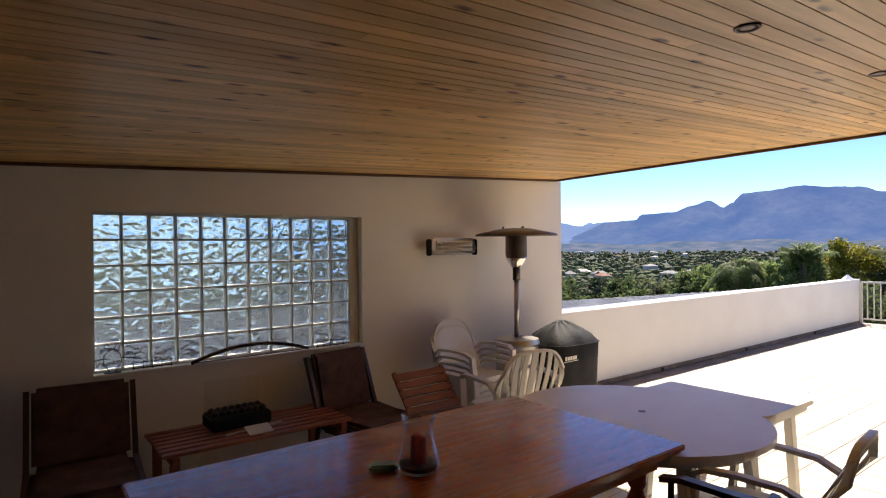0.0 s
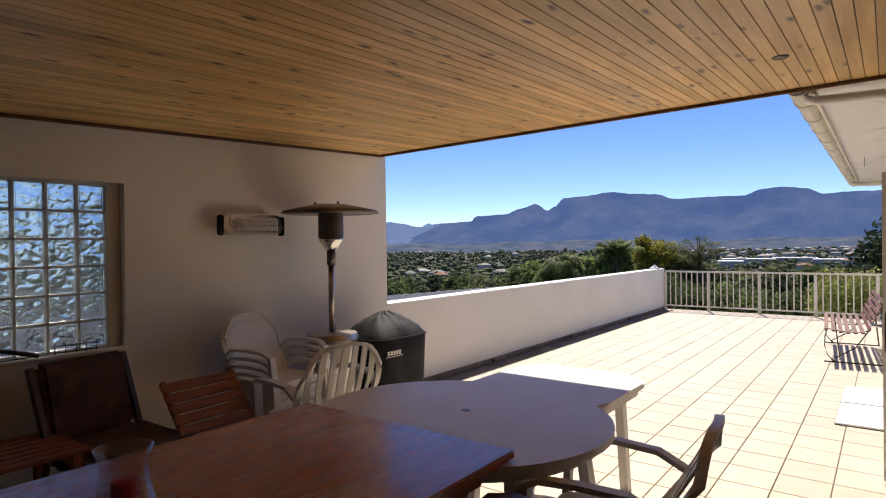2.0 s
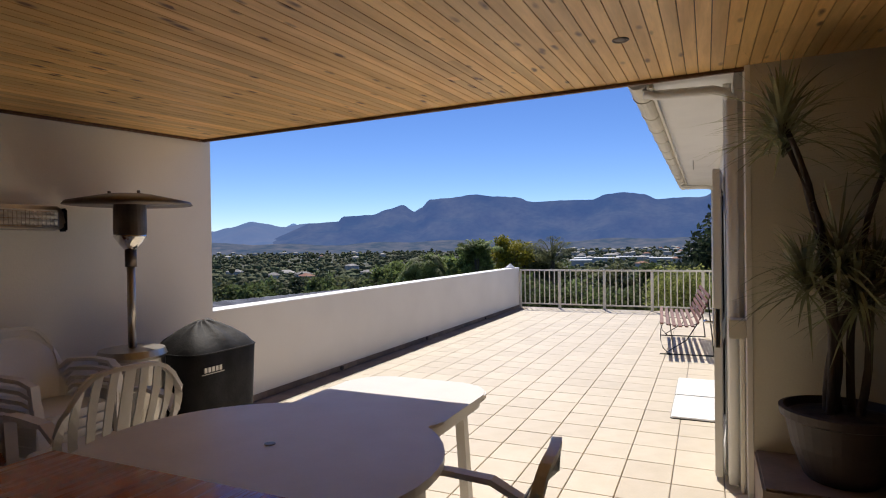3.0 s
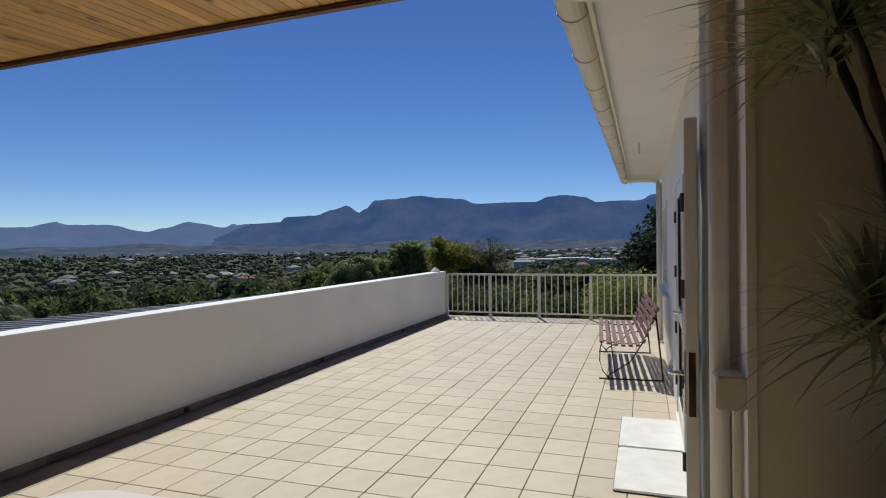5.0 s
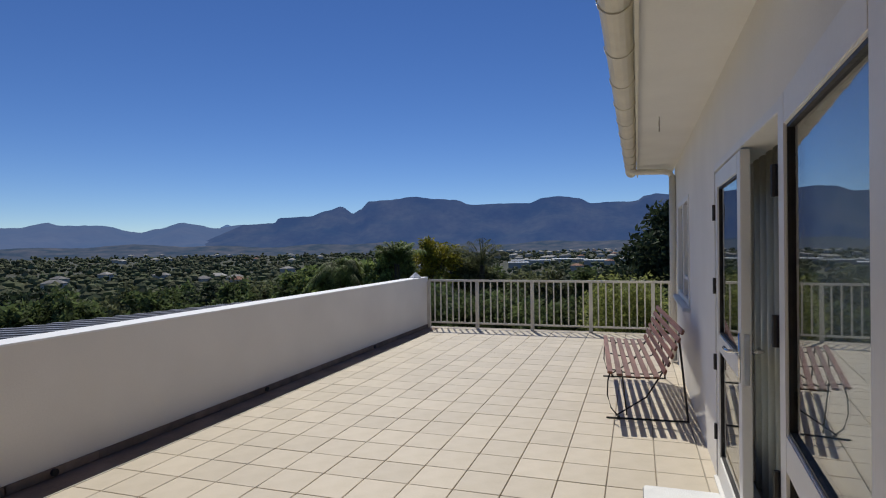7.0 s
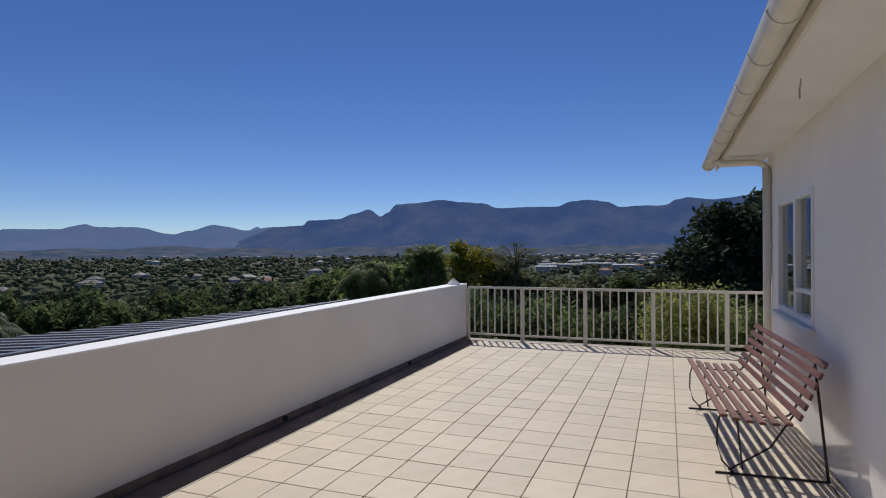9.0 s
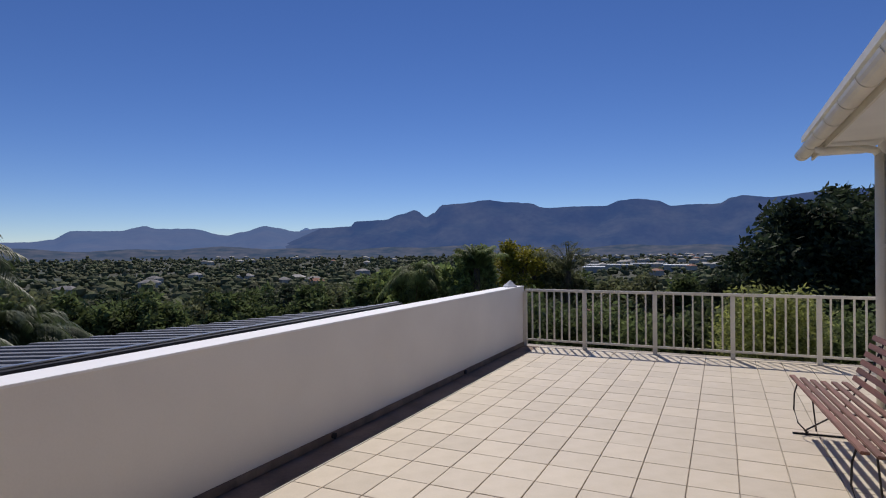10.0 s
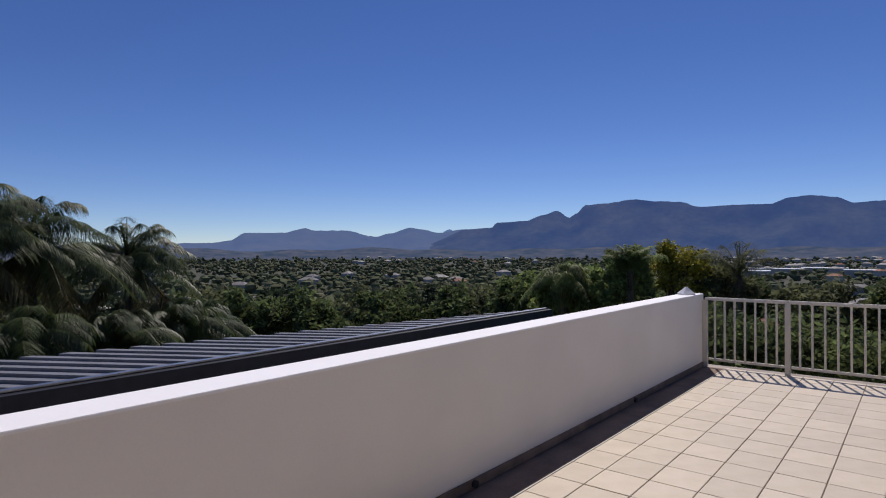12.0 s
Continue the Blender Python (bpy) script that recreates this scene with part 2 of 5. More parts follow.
# foothill glow is haze put into the colour; the pale fields are real tone
M_FOOT = material("foothill_fields_haze_glow", (0.022, 0.034, 0.03), 0.95, spec=0.0, grain=0.45, scale=0.012, fine=0.06, bump=0.0, second=(0.095, 0.086, 0.072), emit=(0.033, 0.056, 0.125, 1.0))
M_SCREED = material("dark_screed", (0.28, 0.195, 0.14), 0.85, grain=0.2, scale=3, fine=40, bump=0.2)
# white plaster with the end wall's shade and green cast mixed into the tone
M_DIMPLASTER = material("dimmed_white_plaster", (0.76, 0.72, 0.61), 0.85, grain=0.06, scale=1.2, fine=90, bump=0.12)
M_HOUSEWALL = material("house_wall", (0.45, 0.43, 0.39), 0.85, grain=0.06, scale=0.3, fine=3)
M_HOUSEROOF = material("house_roof", (0.25, 0.24, 0.235), 0.8, grain=0.2, scale=0.3, fine=3, rand="object")
M_REDROOF = material("terracotta_roof", (0.30, 0.12, 0.07), 0.8, grain=0.2, scale=0.4, fine=4)
M_ELEMENT = material("heater_element", (0.75, 0.72, 0.68), 0.35, grain=0.08, scale=30, fine=90)


# ---- mesh helpers ----
def thing(name, at=(0, 0, 0), label="", category="", group="", kind="", turn=0.0):
    ob = new(name)
    ob.matrix_world = pose(*at, 0, 0, turn)
    ob.empty_display_size = 0.05
    return tagged(ob, label, category, group, kind)


def part(name, bm, mat, parent=None, label="", smooth=False, kind=""):
    """Links a bmesh as one mesh object under its thing, in the thing's own axes."""
    me = bpy.data.meshes.new(name)
    bmesh.ops.recalc_face_normals(bm, faces=bm.faces)
    if smooth:
        for f in bm.faces:
            f.smooth = True
    bm.to_mesh(me)
    bm.free()
    me.materials.append(mat)
    ob = new(name, me)
    ob.parent = parent
    return tagged(ob, label, kind=kind)


def piece(name, me, parent, m):
    """One more object on a shared mesh, as a child."""
    ob = new(name, me)
    ob.parent = parent
    ob.matrix_basis = m
    return ob


def raw(name, verts, faces, mat, parent=None, label="", kind="", smooth=False):
    me = bpy.data.meshes.new(name)
    me.from_pydata(verts, [], faces)
    me.materials.append(mat)
    if smooth:
        me.polygons.foreach_set("use_smooth", [True] * len(me.polygons))
    ob = new(name, me)
    ob.parent = parent
    return tagged(ob, label, kind=kind)


def box(bm, x0, x1, y0, y1, z0, z1, bevel=0.0, m=None):
    vs = bmesh.ops.create_cube(bm, size=1)["verts"]
    mt = Matrix.Translation(((x0 + x1) / 2, (y0 + y1) / 2, (z0 + z1) / 2)) @ Matrix.Diagonal((abs(x1 - x0), abs(y1 - y0), abs(z1 - z0), 1))
    bmesh.ops.transform(bm, matrix=(m @ mt) if m else mt, verts=vs)
    if bevel:
        es = list({e for v in vs for e in v.link_edges})
        bmesh.ops.bevel(bm, geom=es, offset=bevel, segments=2, affect="EDGES", clamp_overlap=True)
    return bm


def B(*a, **k):
    return box(bmesh.new(), *a, **k)


def tube(bm, pts, r, n=8, r1=None, flat=None):
    """A round (or flat, as width and height) bar along points."""
    pts = [Vector(p) for p in pts]
    r1 = r if r1 is None else r1
    rings = []
    for i, p in enumerate(pts):
        d = (pts[min(i + 1, len(pts) - 1)] - pts[max(i - 1, 0)]).normalized()
        up = Vector((0, 0, 1)) if abs(d.z) < 0.95 else Vector((0, 1, 0))
        a = d.cross(up).normalized()
        b = a.cross(d).normalized()
        rr = r + (r1 - r) * i / max(1, len(pts) - 1)
        if flat:
            ring = [p + a * (sx * flat[0] / 2) + b * (sy * flat[1] / 2) for sx, sy in ((-1, -1), (1, -1), (1, 1), (-1, 1))]
        else:
            ring = [p + (a * math.cos(2 * math.pi * k / n) + b * math.sin(2 * math.pi * k / n)) * rr for k in range(n)]
        rings.append([bm.verts.new(v) for v in ring])
    n = len(rings[0])
    for u, v in zip(rings, rings[1:]):
        for k in range(n):
            bm.faces.new((u[k], u[(k + 1) % n], v[(k + 1) % n], v[k]))
    bm.faces.new(rings[0][::-1])
    bm.faces.new(rings[-1])
    return bm


def lathe(bm, profile, n=32, at=(0, 0, 0)):
    """Turns (radius, height) pairs about the upright axis."""
    at = Vector(at)
    rings = [[bm.verts.new(at + Vector((max(r, 1e-4) * math.cos(2 * math.pi * k / n), max(r, 1e-4) * math.sin(2 * math.pi * k / n), z))) for k in range(n)] for r, z in profile]
    for u, v in zip(rings, rings[1:]):
        for k in range(n):
            bm.faces.new((u[k], u[(k + 1) % n], v[(k + 1) % n], v[k]))
    bm.faces.new(rings[0][::-1])
    bm.faces.new(rings[-1])
    return bm


def slab(bm, outline, z0, z1, bevel=0.0):
    """A flat plate with the given outline."""
    lo, hi = [bm.verts.new((x, y, z0)) for x, y in outline], [bm.verts.new((x, y, z1)) for x, y in outline]
    n = len(outline)
    bm.faces.new(lo[::-1])
    top = bm.faces.new(hi)
    for k in range(n):
        bm.faces.new((lo[k], lo[(k + 1) % n], hi[(k + 1) % n], hi[k]))
    if bevel:
        bmesh.ops.bevel(bm, geom=list(top.edges), offset=bevel, segments=3, affect="EDGES")
    return bm


def arc(p0, p1, sag, n=9):
    """Points from p0 to p1 with a bow of vector sag in the middle."""
    p0, p1, sag = Vector(p0), Vector(p1), Vector(sag)
    return [p0.lerp(p1, k / (n - 1)) + sag * (4 * (k / (n - 1)) * (1 - k / (n - 1))) for k in range(n)]


def rounded(x0, x1, y0, y1, r, n=6):
    out = []
    for cx, cy, a in ((x1 - r, y1 - r, 0), (x0 + r, y1 - r, 90), (x0 + r, y0 + r, 180), (x1 - r, y0 + r, 270)):
        out += [(cx + r * math.cos(radians(a + 90 * k / n)), cy + r * math.sin(radians(a + 90 * k / n))) for k in range(n + 1)]
    return out

# ---- structure ----
YW, YH, XE, XR = 4.68, 0.5, 4.85, 14.267   # window wall and parapet, house wall, end of the roof, railing
WX0, WX1, WZ0, WZ1 = 0.315, 2.345, 0.85, 1.965   # glass-block window
PX, PY, JX, JY = 0.3255, 0.3, 9.427, 2.37   # tile pitch and one joint


def ceil_z(x, y):
    return 2.442 + 0.039 * (x - XE) - 0.014 * (y - YW)


def structure(name, bm, mat, label, category, smooth=False):
    return tagged(part(name, bm, mat, smooth=smooth), label, category, kind="structure")


structure("floor", B(-4.2, XR + 0.25, -3.4, 5.0, -0.25, -0.012), M_GROUT, "grey grout bed under the beige terrace tiles", "floor")
bm = bmesh.new()
for a in ((-4.2, WX0, -1.0, 2.9), (WX1, XE + 0.08, -1.0, 2.9), (WX0, WX1, -1.0, WZ0), (WX0, WX1, WZ1, 2.9)):
    box(bm, a[0], a[1], YW, YW + 0.22, a[2], a[3])
structure("wall_north", bm, M_PLASTER, "white plastered patio wall with a glass-block window", "wall")
# west and south walls are out of view, added to enclose the patio
structure("wall_west", B(-4.4, -4.2, -3.6, YW + 0.22, -1, 2.9), M_PLASTER, "unseen plain plastered wall added to close the patio", "wall")
structure("wall_south", B(-4.2, XE + 0.2, -3.6, -3.4, -1, 2.9), M_PLASTER, "unseen plain plastered wall added to close the patio", "wall")
structure("wall_east", B(4.8, 5.0, -3.4, 0.42, -1, 2.9), M_DIMPLASTER, "plastered end wall behind the potted plant", "wall")
structure("wall_corner", B(4.795, 5.0, 0.421, 0.45, -1, 2.9), M_PLASTER, "white plastered wall corner by the terrace", "wall")
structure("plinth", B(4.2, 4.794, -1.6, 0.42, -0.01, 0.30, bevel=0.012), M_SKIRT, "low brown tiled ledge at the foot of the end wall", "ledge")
structure("parapet", B(XE + 0.08, XR + 0.03, YW, YW + 0.225, -4.5, 0.924), M_PLASTER, "long white plastered parapet wall of the terrace", "parapet")
structure("terrace_wall", B(XR + 0.02, XR + 0.25, -3.4, YW, -5.0, -0.02), M_PLASTER, "plastered retaining wall below the railing", "wall")
# thin added layer that carries the sunlit white
structure("coping", B(XE + 0.082, XR + 0.033, YW - 0.004, YW + 0.229, 0.9165, 0.931, bevel=0.003), M_COPING, "white top of the parapet, sun brightness put into its colour", "coping")
bm = lathe(bmesh.new(), [(0.11, 0), (0.11, 0.02), (0.07, 0.05), (0.04, 0.075), (0.012, 0.1)], 4, (13.95, YW + 0.11, 0.931))
structure("parapet_cap", bm, M_WHITE, "small white pyramid cap on the parapet end", "cap")
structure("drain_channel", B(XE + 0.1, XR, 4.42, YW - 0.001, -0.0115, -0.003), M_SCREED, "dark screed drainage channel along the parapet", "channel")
structure("channel_edge", B(XE + 0.1, XR, 4.409, 4.4195, -0.0115, 0.002), M_CREAM, "thin pale edging strip beside the channel", "edging")
bm = bmesh.new()
x = XE + 0.1
while x < XR:
    box(bm, x, min(x + 0.345, XR), YW - 0.014, YW - 0.001, 0.0, 0.062, bevel=0.003)
    x += PX
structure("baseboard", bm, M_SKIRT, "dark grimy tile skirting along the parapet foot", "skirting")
bm = bmesh.new()
for x in (6.9, 9.25, 11.9):
    lathe(bm, [(0.025, 0), (0.025, 0.02)], 10)
    bmesh.ops.transform(bm, matrix=pose(x, YW - 0.015, 0.034, 90), verts=bm.verts[-20:])
structure("drain_outlet", bm, M_IRON, "small dark drain outlets in the skirting", "drain")

# house wall with the doorway and the window
DX0, DX1, DZ = 6.05, 8.14, 2.0
VX0, VX1, VZ0, VZ1 = 10.07, 11.6, 0.895, 1.975
bm = bmesh.new()
for a in ((5.0, DX0, -1, 2.53), (DX0, DX1, DZ, 2.53), (DX1, VX0, -1, 2.53), (VX0, VX1, -1, VZ0), (VX0, VX1, VZ1, 2.53), (VX1, 12.3, -1, 2.53), (DX0, DX1, -1, -0.02)):
    box(bm, a[0], a[1], YH - 0.23, YH, a[2], a[3])
structure("wall_house", bm, M_PLASTER, "white plastered house wall with a doorway and a window", "wall")
structure("wall_gable", B(12.07, 12.3, -3.4, YH - 0.23, -1, 3.6), M_PLASTER, "white gable wall of the house", "wall")
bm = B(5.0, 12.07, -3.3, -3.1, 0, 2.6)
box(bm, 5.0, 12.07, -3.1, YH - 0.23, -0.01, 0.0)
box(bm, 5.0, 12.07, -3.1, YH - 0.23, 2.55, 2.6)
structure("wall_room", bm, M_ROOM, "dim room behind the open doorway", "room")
bm = bmesh.new()
box(bm, XE + 0.02, 12.88, YH, 0.955, 2.49, 2.52)
structure("soffit", bm, M_WHITE, "white painted soffit under the eaves", "soffit")
bm = bmesh.new()
box(bm, XE + 0.02, 12.9, 0.955, 0.973, 2.45, 2.65)
structure("fascia", bm, M_CREAM, "cream painted fascia board", "fascia")
bm = bmesh.new()
v = [bm.verts.new(p) for p in ((XE, 1.06, 2.66), (12.96, 1.06, 2.66), (12.96, -3.6, 4.17), (XE, -3.6, 4.17))]
f = bm.faces.new(v)
g = bmesh.ops.extrude_face_region(bm, geom=[f])
bmesh.ops.translate(bm, vec=(0, 0, 0.06), verts=[e for e in g["geom"] if isinstance(e, bmesh.types.BMVert)])
structure("roof", bm, M_CREAM, "pitched house roof above the eaves", "roof")

# pine ceiling of single boards, on a plane that falls towards the back
bm = bmesh.new()
y, k = -3.4, 0
rng = random.Random(4)
while y < YW - 0.005:
    w = min(0.066, YW - 0.002 - y)
    cuts = [-4.2] + sorted(rng.uniform(-3.5, 4.4) for _ in range(2)) + [XE]
    for a, b in zip(cuts, cuts[1:]):
        n0 = len(bm.verts)
        box(bm, a + 0.0008, b - 0.0008, y + 0.0022, y + w - 0.0022, 0, 0.018)
        bm.verts.ensure_lookup_table()
        for vv in bm.verts[n0:]:
            vv.co.z += ceil_z(vv.co.x, vv.co.y)
    y += 0.066
structure("ceiling", bm, M_PINE, "varnished knotty pine tongue-and-groove board ceiling", "ceiling")
bm = B(-4.4, XE, -3.6, YW + 0.22, 0, 0.2)
for vv in bm.verts:
    vv.co.z += ceil_z(vv.co.x, vv.co.y) + 0.016
structure("roof_slab", bm, M_DARKWOOD, "dark roof deck above the pine boards", "roof")
bm = bmesh.new()
for (x0, x1, y0, y1) in ((-4.2, XE - 0.03, YW - 0.035, YW - 0.001), (XE - 0.03, XE + 0.012, -3.4, YW)):
    n0 = len(bm.verts)
    box(bm, x0, x1, y0, y1, -0.022, -0.001, bevel=0.006)
    bm.verts.ensure_lookup_table()
    for vv in bm.verts[n0:]:
        vv.co.z += ceil_z(vv.co.x, vv.co.y)
structure("trim", bm, M_TRIM, "dark stained wooden cornice strip round the ceiling", "trim")
bm = B(XE + 0.013, XE + 0.035, -3.4, YW + 0.2, -0.012, 0.24)
for vv in bm.verts:
    vv.co.z += ceil_z(vv.co.x, vv.co.y)
structure("roof_edge", bm, M_DARKWOOD, "dark timber edge board of the patio roof", "trim")


def downlight(x, y):
    t = thing("ceiling_light", (x, y, ceil_z(x, y)), "small round recessed downlight in the pine ceiling", "downlight", "downlights in the ceiling")
    part("rim", lathe(bmesh.new(), [(0.038, 0.0), (0.04, -0.004), (0.036, -0.007), (0.03, -0.003), (0.029, 0.0)], 24), M_DARKSTEEL, t, "dark steel rim", smooth=True)
    part("lamp", lathe(bmesh.new(), [(0.028, -0.002), (0.016, -0.003), (0.001, -0.004)], 20), M_DARKSTEEL, t, "dark lamp face", smooth=True)


for p in ((1.654, 1.064), (2.77, 1.04), (3.9, 1.02)):
    downlight(*p)

# glass-block window
win = thing("window_1", (0, YW, 0), "window of wavy glass blocks set in pale mortar", "window", kind="structure")
cols, rows, fr = 11, 6, 0.035
gx0, gx1, gz0, gz1 = WX0 + 0.012, WX1 - 0.085, WZ0 + 0.03, WZ1 - 0.015
bw, bh = (gx1 - gx0) / cols, (gz1 - gz0) / rows
bm = bmesh.new()
for i in range(cols + 1):
    box(bm, gx0 + i * bw - 0.0075, gx0 + i * bw + 0.0075, 0.07, 0.145, gz0, gz1)
for j in range(rows + 1):
    box(bm, gx0 - 0.005, gx1 + 0.005, 0.069, 0.146, gz0 + j * bh - 0.0075, gz0 + j * bh + 0.0075)
part("mortar", bm, M_MORTAR, win)
bm = B(WX0 + 0.001, gx0 - 0.005, 0.07, 0.16, WZ0 + 0.001, WZ1 - 0.001)
box(bm, gx1 + 0.005, WX1 - 0.001, 0.07, 0.16, WZ0 + 0.001, WZ1 - 0.001)
box(bm, gx0 - 0.004, gx1 + 0.004, 0.07, 0.16, WZ0 + 0.001, gz0 - 0.005)
box(bm, gx0 - 0.004, gx1 + 0.004, 0.07, 0.16, gz1 + 0.005, WZ1 - 0.001)
part("window_frame", bm, M_PLASTER, win)
part("window_sill", B(WX0 + 0.001, WX1 - 0.001, -0.02, 0.069, WZ0 + 0.001, WZ0 + 0.022, bevel=0.005), M_PLASTER, win)
bm = bmesh.new()
box(bm, -bw / 2 + 0.007, bw / 2 - 0.007, -0.038, 0.038, -bh / 2 + 0.007, bh / 2 - 0.007, bevel=0.012)
blk = part("glass_block", bm, M_BLOCK, win)
blk.visible_shadow = False
blk.matrix_basis = pose(gx0 + bw / 2, 0.115, gz0 + bh / 2)
for i in range(cols):
    for j in range(rows):
        if i or j:
            piece("glass_block", blk.data, win, pose(gx0 + (i + 0.5) * bw, 0.115, gz0 + (j + 0.5) * bh)).visible_shadow = False

# house window
wn = thing("window_2", (0, YH, 0), "white framed two-pane casement window in the house wall", "window", kind="structure")
bm = bmesh.new()
for a in ((VX0, VX0 + 0.06, VZ0, VZ1), (VX1 - 0.06, VX1, VZ0, VZ1), (VX0 + 0.06, VX1 - 0.06, VZ0, VZ0 + 0.06), (VX0 + 0.06, VX1 - 0.06, VZ1 - 0.06, VZ1), (10.70, 10.80, VZ0 + 0.06, VZ1 - 0.06)):
    box(bm, a[0] + 0.001, a[1] - 0.001, -0.08, 0.012, a[2] + 0.001, a[3] - 0.001, bevel=0.006)
box(bm, VX0 + 0.06, 10.70, -0.05, 0.004, 1.135, 1.17)
part("window_frame", bm, M_WHITE, wn)
part("window_sill", B(VX0 - 0.04, VX1 + 0.04, 0.001, 0.07, VZ0 - 0.05, VZ0 - 0.005, bevel=0.008), M_WHITE, wn)
for a, b in ((VX0 + 0.06, 10.70), (10.80, VX1 - 0.06)):
    part("pane", B(a, b, -0.035, -0.029, VZ0 + 0.06, VZ1 - 0.06), M_WINGLASS, wn).visible_shadow = False
    bm = bmesh.new()
    for k in range(10):
        x = a + 0.02 + k * (b - a - 0.04) / 9
        tube(bm, [(x, -0.14 + 0.012 * (k % 2), VZ0 + 0.03), (x, -0.14 + 0.012 * (k % 2), VZ1 - 0.04)], 0.03, 8)
    part("curtain", bm, M_CURTAIN, wn, "pale hanging curtain", smooth=True)


# ---- doors ----
def door_leaf(name, hinge, turn, w, label, knob_side, levers=(-1, 1)):
    """A white door with a glass pane above and one below; x runs from the hinge to the lock edge."""
    d = thing(name, hinge, label, "door", kind="structure", turn=turn)
    zt, th = 1.945, 0.045
    bm = bmesh.new()
    for a in ((0, 0.105, 0.02, zt), (w - 0.105, w, 0.02, zt), (0.105, w - 0.105, 0.02, 0.175), (0.105, w - 0.105, zt - 0.1, zt), (0.105, w - 0.105, 0.835, 0.945)):
        box(bm, a[0], a[1], -th / 2, th / 2, a[2], a[3], bevel=0.004)
    fr = part("frame", bm, M_WHITE, d)
    bm = bmesh.new()
    for z0, z1 in ((0.175, 0.835), (0.945, zt - 0.1)):
        for a in ((0.105, 0.115, z0, z1), (w - 0.115, w - 0.105, z0, z1), (0.115, w - 0.115, z0, z0 + 0.01), (0.115, w - 0.115, z1 - 0.01, z1)):
            box(bm, a[0], a[1], -0.014, 0.014, a[2], a[3])
    part("gasket", bm, M_IRON, fr, "dark glazing strip")
    for z0, z1 in ((0.175, 0.835), (0.945, zt - 0.1)):
        part("pane", B(0.115, w - 0.115, -0.004, 0.004, z0 + 0.01, z1 - 0.01), M_WINGLASS, fr).visible_shadow = False
    for z in (0.30, 0.745, 1.23, 1.695):
        part("hinge", tube(bmesh.new(), [(-0.012, knob_side * 0.03, z - 0.05), (-0.012, knob_side * 0.03, z + 0.05)], 0.011, 8), M_IRON, fr, "black hinge")
    part("lock_plate", B(w, w + 0.003, -0.012, 0.012, 0.83, 1.07), M_CHROME, fr, "steel lock plate")
    for s in levers:
        bm = B(w - 0.075, w - 0.035, s * th / 2, s * (th / 2 + 0.007), 0.83, 1.07, bevel=0.002)
        tube(bm, [(w - 0.055, s * th / 2, 0.98), (w - 0.055, s * (th / 2 + 0.05), 0.98), (w - 0.07, s * (th / 2 + 0.058), 0.98), (w - 0.18, s * (th / 2 + 0.055), 0.975)], 0.009, 10)
        part("door_handle", bm, M_CHROME, fr, "chrome lever handle", smooth=True)
    return d


door_leaf("door_1", (6.06, YH + 0.037, 0), 180 - 3.4, 1.02, "white glazed door leaf folded open against the wall", -1, (-1,))
door_leaf("door_2", (DX1 - 0.02, YH - 0.025, 0), 180 - 0.6, 1.02, "white two-pane glazed door standing slightly ajar", -1)
bm = bmesh.new()
for a in ((DX0 + 0.001, DX0 + 0.05, 0, DZ - 0.001), (DX1 - 0.015, DX1 - 0.001, 0, DZ - 0.001), (DX0 + 0.05, DX1 - 0.015, DZ - 0.045, DZ - 0.001)):
    box(bm, a[0], a[1], YH - 0.15, YH + 0.004, a[2], a[3], bevel=0.003)
structure("door_frame", bm, M_WHITE, "white painted door frame", "door frame")
structure("threshold", B(DX0, DX1, YH - 0.2, YH + 0.02, -0.015, 0.018, bevel=0.004), M_WHITE, "white door threshold", "threshold")
cu = thing("curtain", (0, YH - 0.2, 0), "pale gathered curtain hanging inside the doorway", "curtain")
bm = bmesh.new()
for k in range(26):
    x = 6.16 + k * 0.05 if k < 12 else 6.8 + (k - 12) * 0.09
    tube(bm, [(x, 0.02 * (k % 2) - 0.05, 0.03), (x, 0.02 * (k % 2) - 0.05, 2.05)], 0.034, 8)
part("fabric", bm, M_CURTAIN, cu, smooth=True)
part("rail", tube(bmesh.new(), [(5.9, -0.05, 2.06), (8.2, -0.05, 2.06)], 0.014), M_WHITE, cu)

# junction box and conduit
jb = thing("junction_box", (4.865, 0.45, 0.924), "cream electrical junction box on the wall corner", "junction box")
part("box", B(-0.06, 0.06, 0.001, 0.093, 0, 0.112, bevel=0.006), M_CREAM, jb)
part("conduit", tube(bmesh.new(), [(0.03, 0.02, -0.923), (0.03, 0.02, 0.0)], 0.014), M_CREAM, jb)
pl = thing("wall_pipe", (5.16, YH + 0.03, 0), "white painted pipe running up the wall", "pipe")
part("pipe", tube(bmesh.new(), [(0, 0, 0.0), (0, 0, 2.488)], 0.026, 14), M_WHITE, pl, smooth=True)

# ---- gutter and downpipe ----
gt = thing("gutter", (0, 1.05, 2.535), "cream half-round roof gutter with clip bands", "gutter")
prof = [(0.072 * math.cos(radians(a)), 0.072 * math.sin(radians(a))) for a in range(180, 361, 20)]
prof += [(p * 0.92, q * 0.92) for p, q in prof[::-1]]
bm = bmesh.new()
e0, e1 = [bm.verts.new((XE + 0.08, p, q)) for p, q in prof], [bm.verts.new((13.0, p, q)) for p, q in prof]
for k in range(len(prof)):
    bm.faces.new((e0[k], e0[(k + 1) % len(prof)], e1[(k + 1) % len(prof)], e1[k]))
bm.faces.new(e0[::-1])
bm.faces.new(e1)
part("trough", bm, M_CREAM, gt, smooth=False)
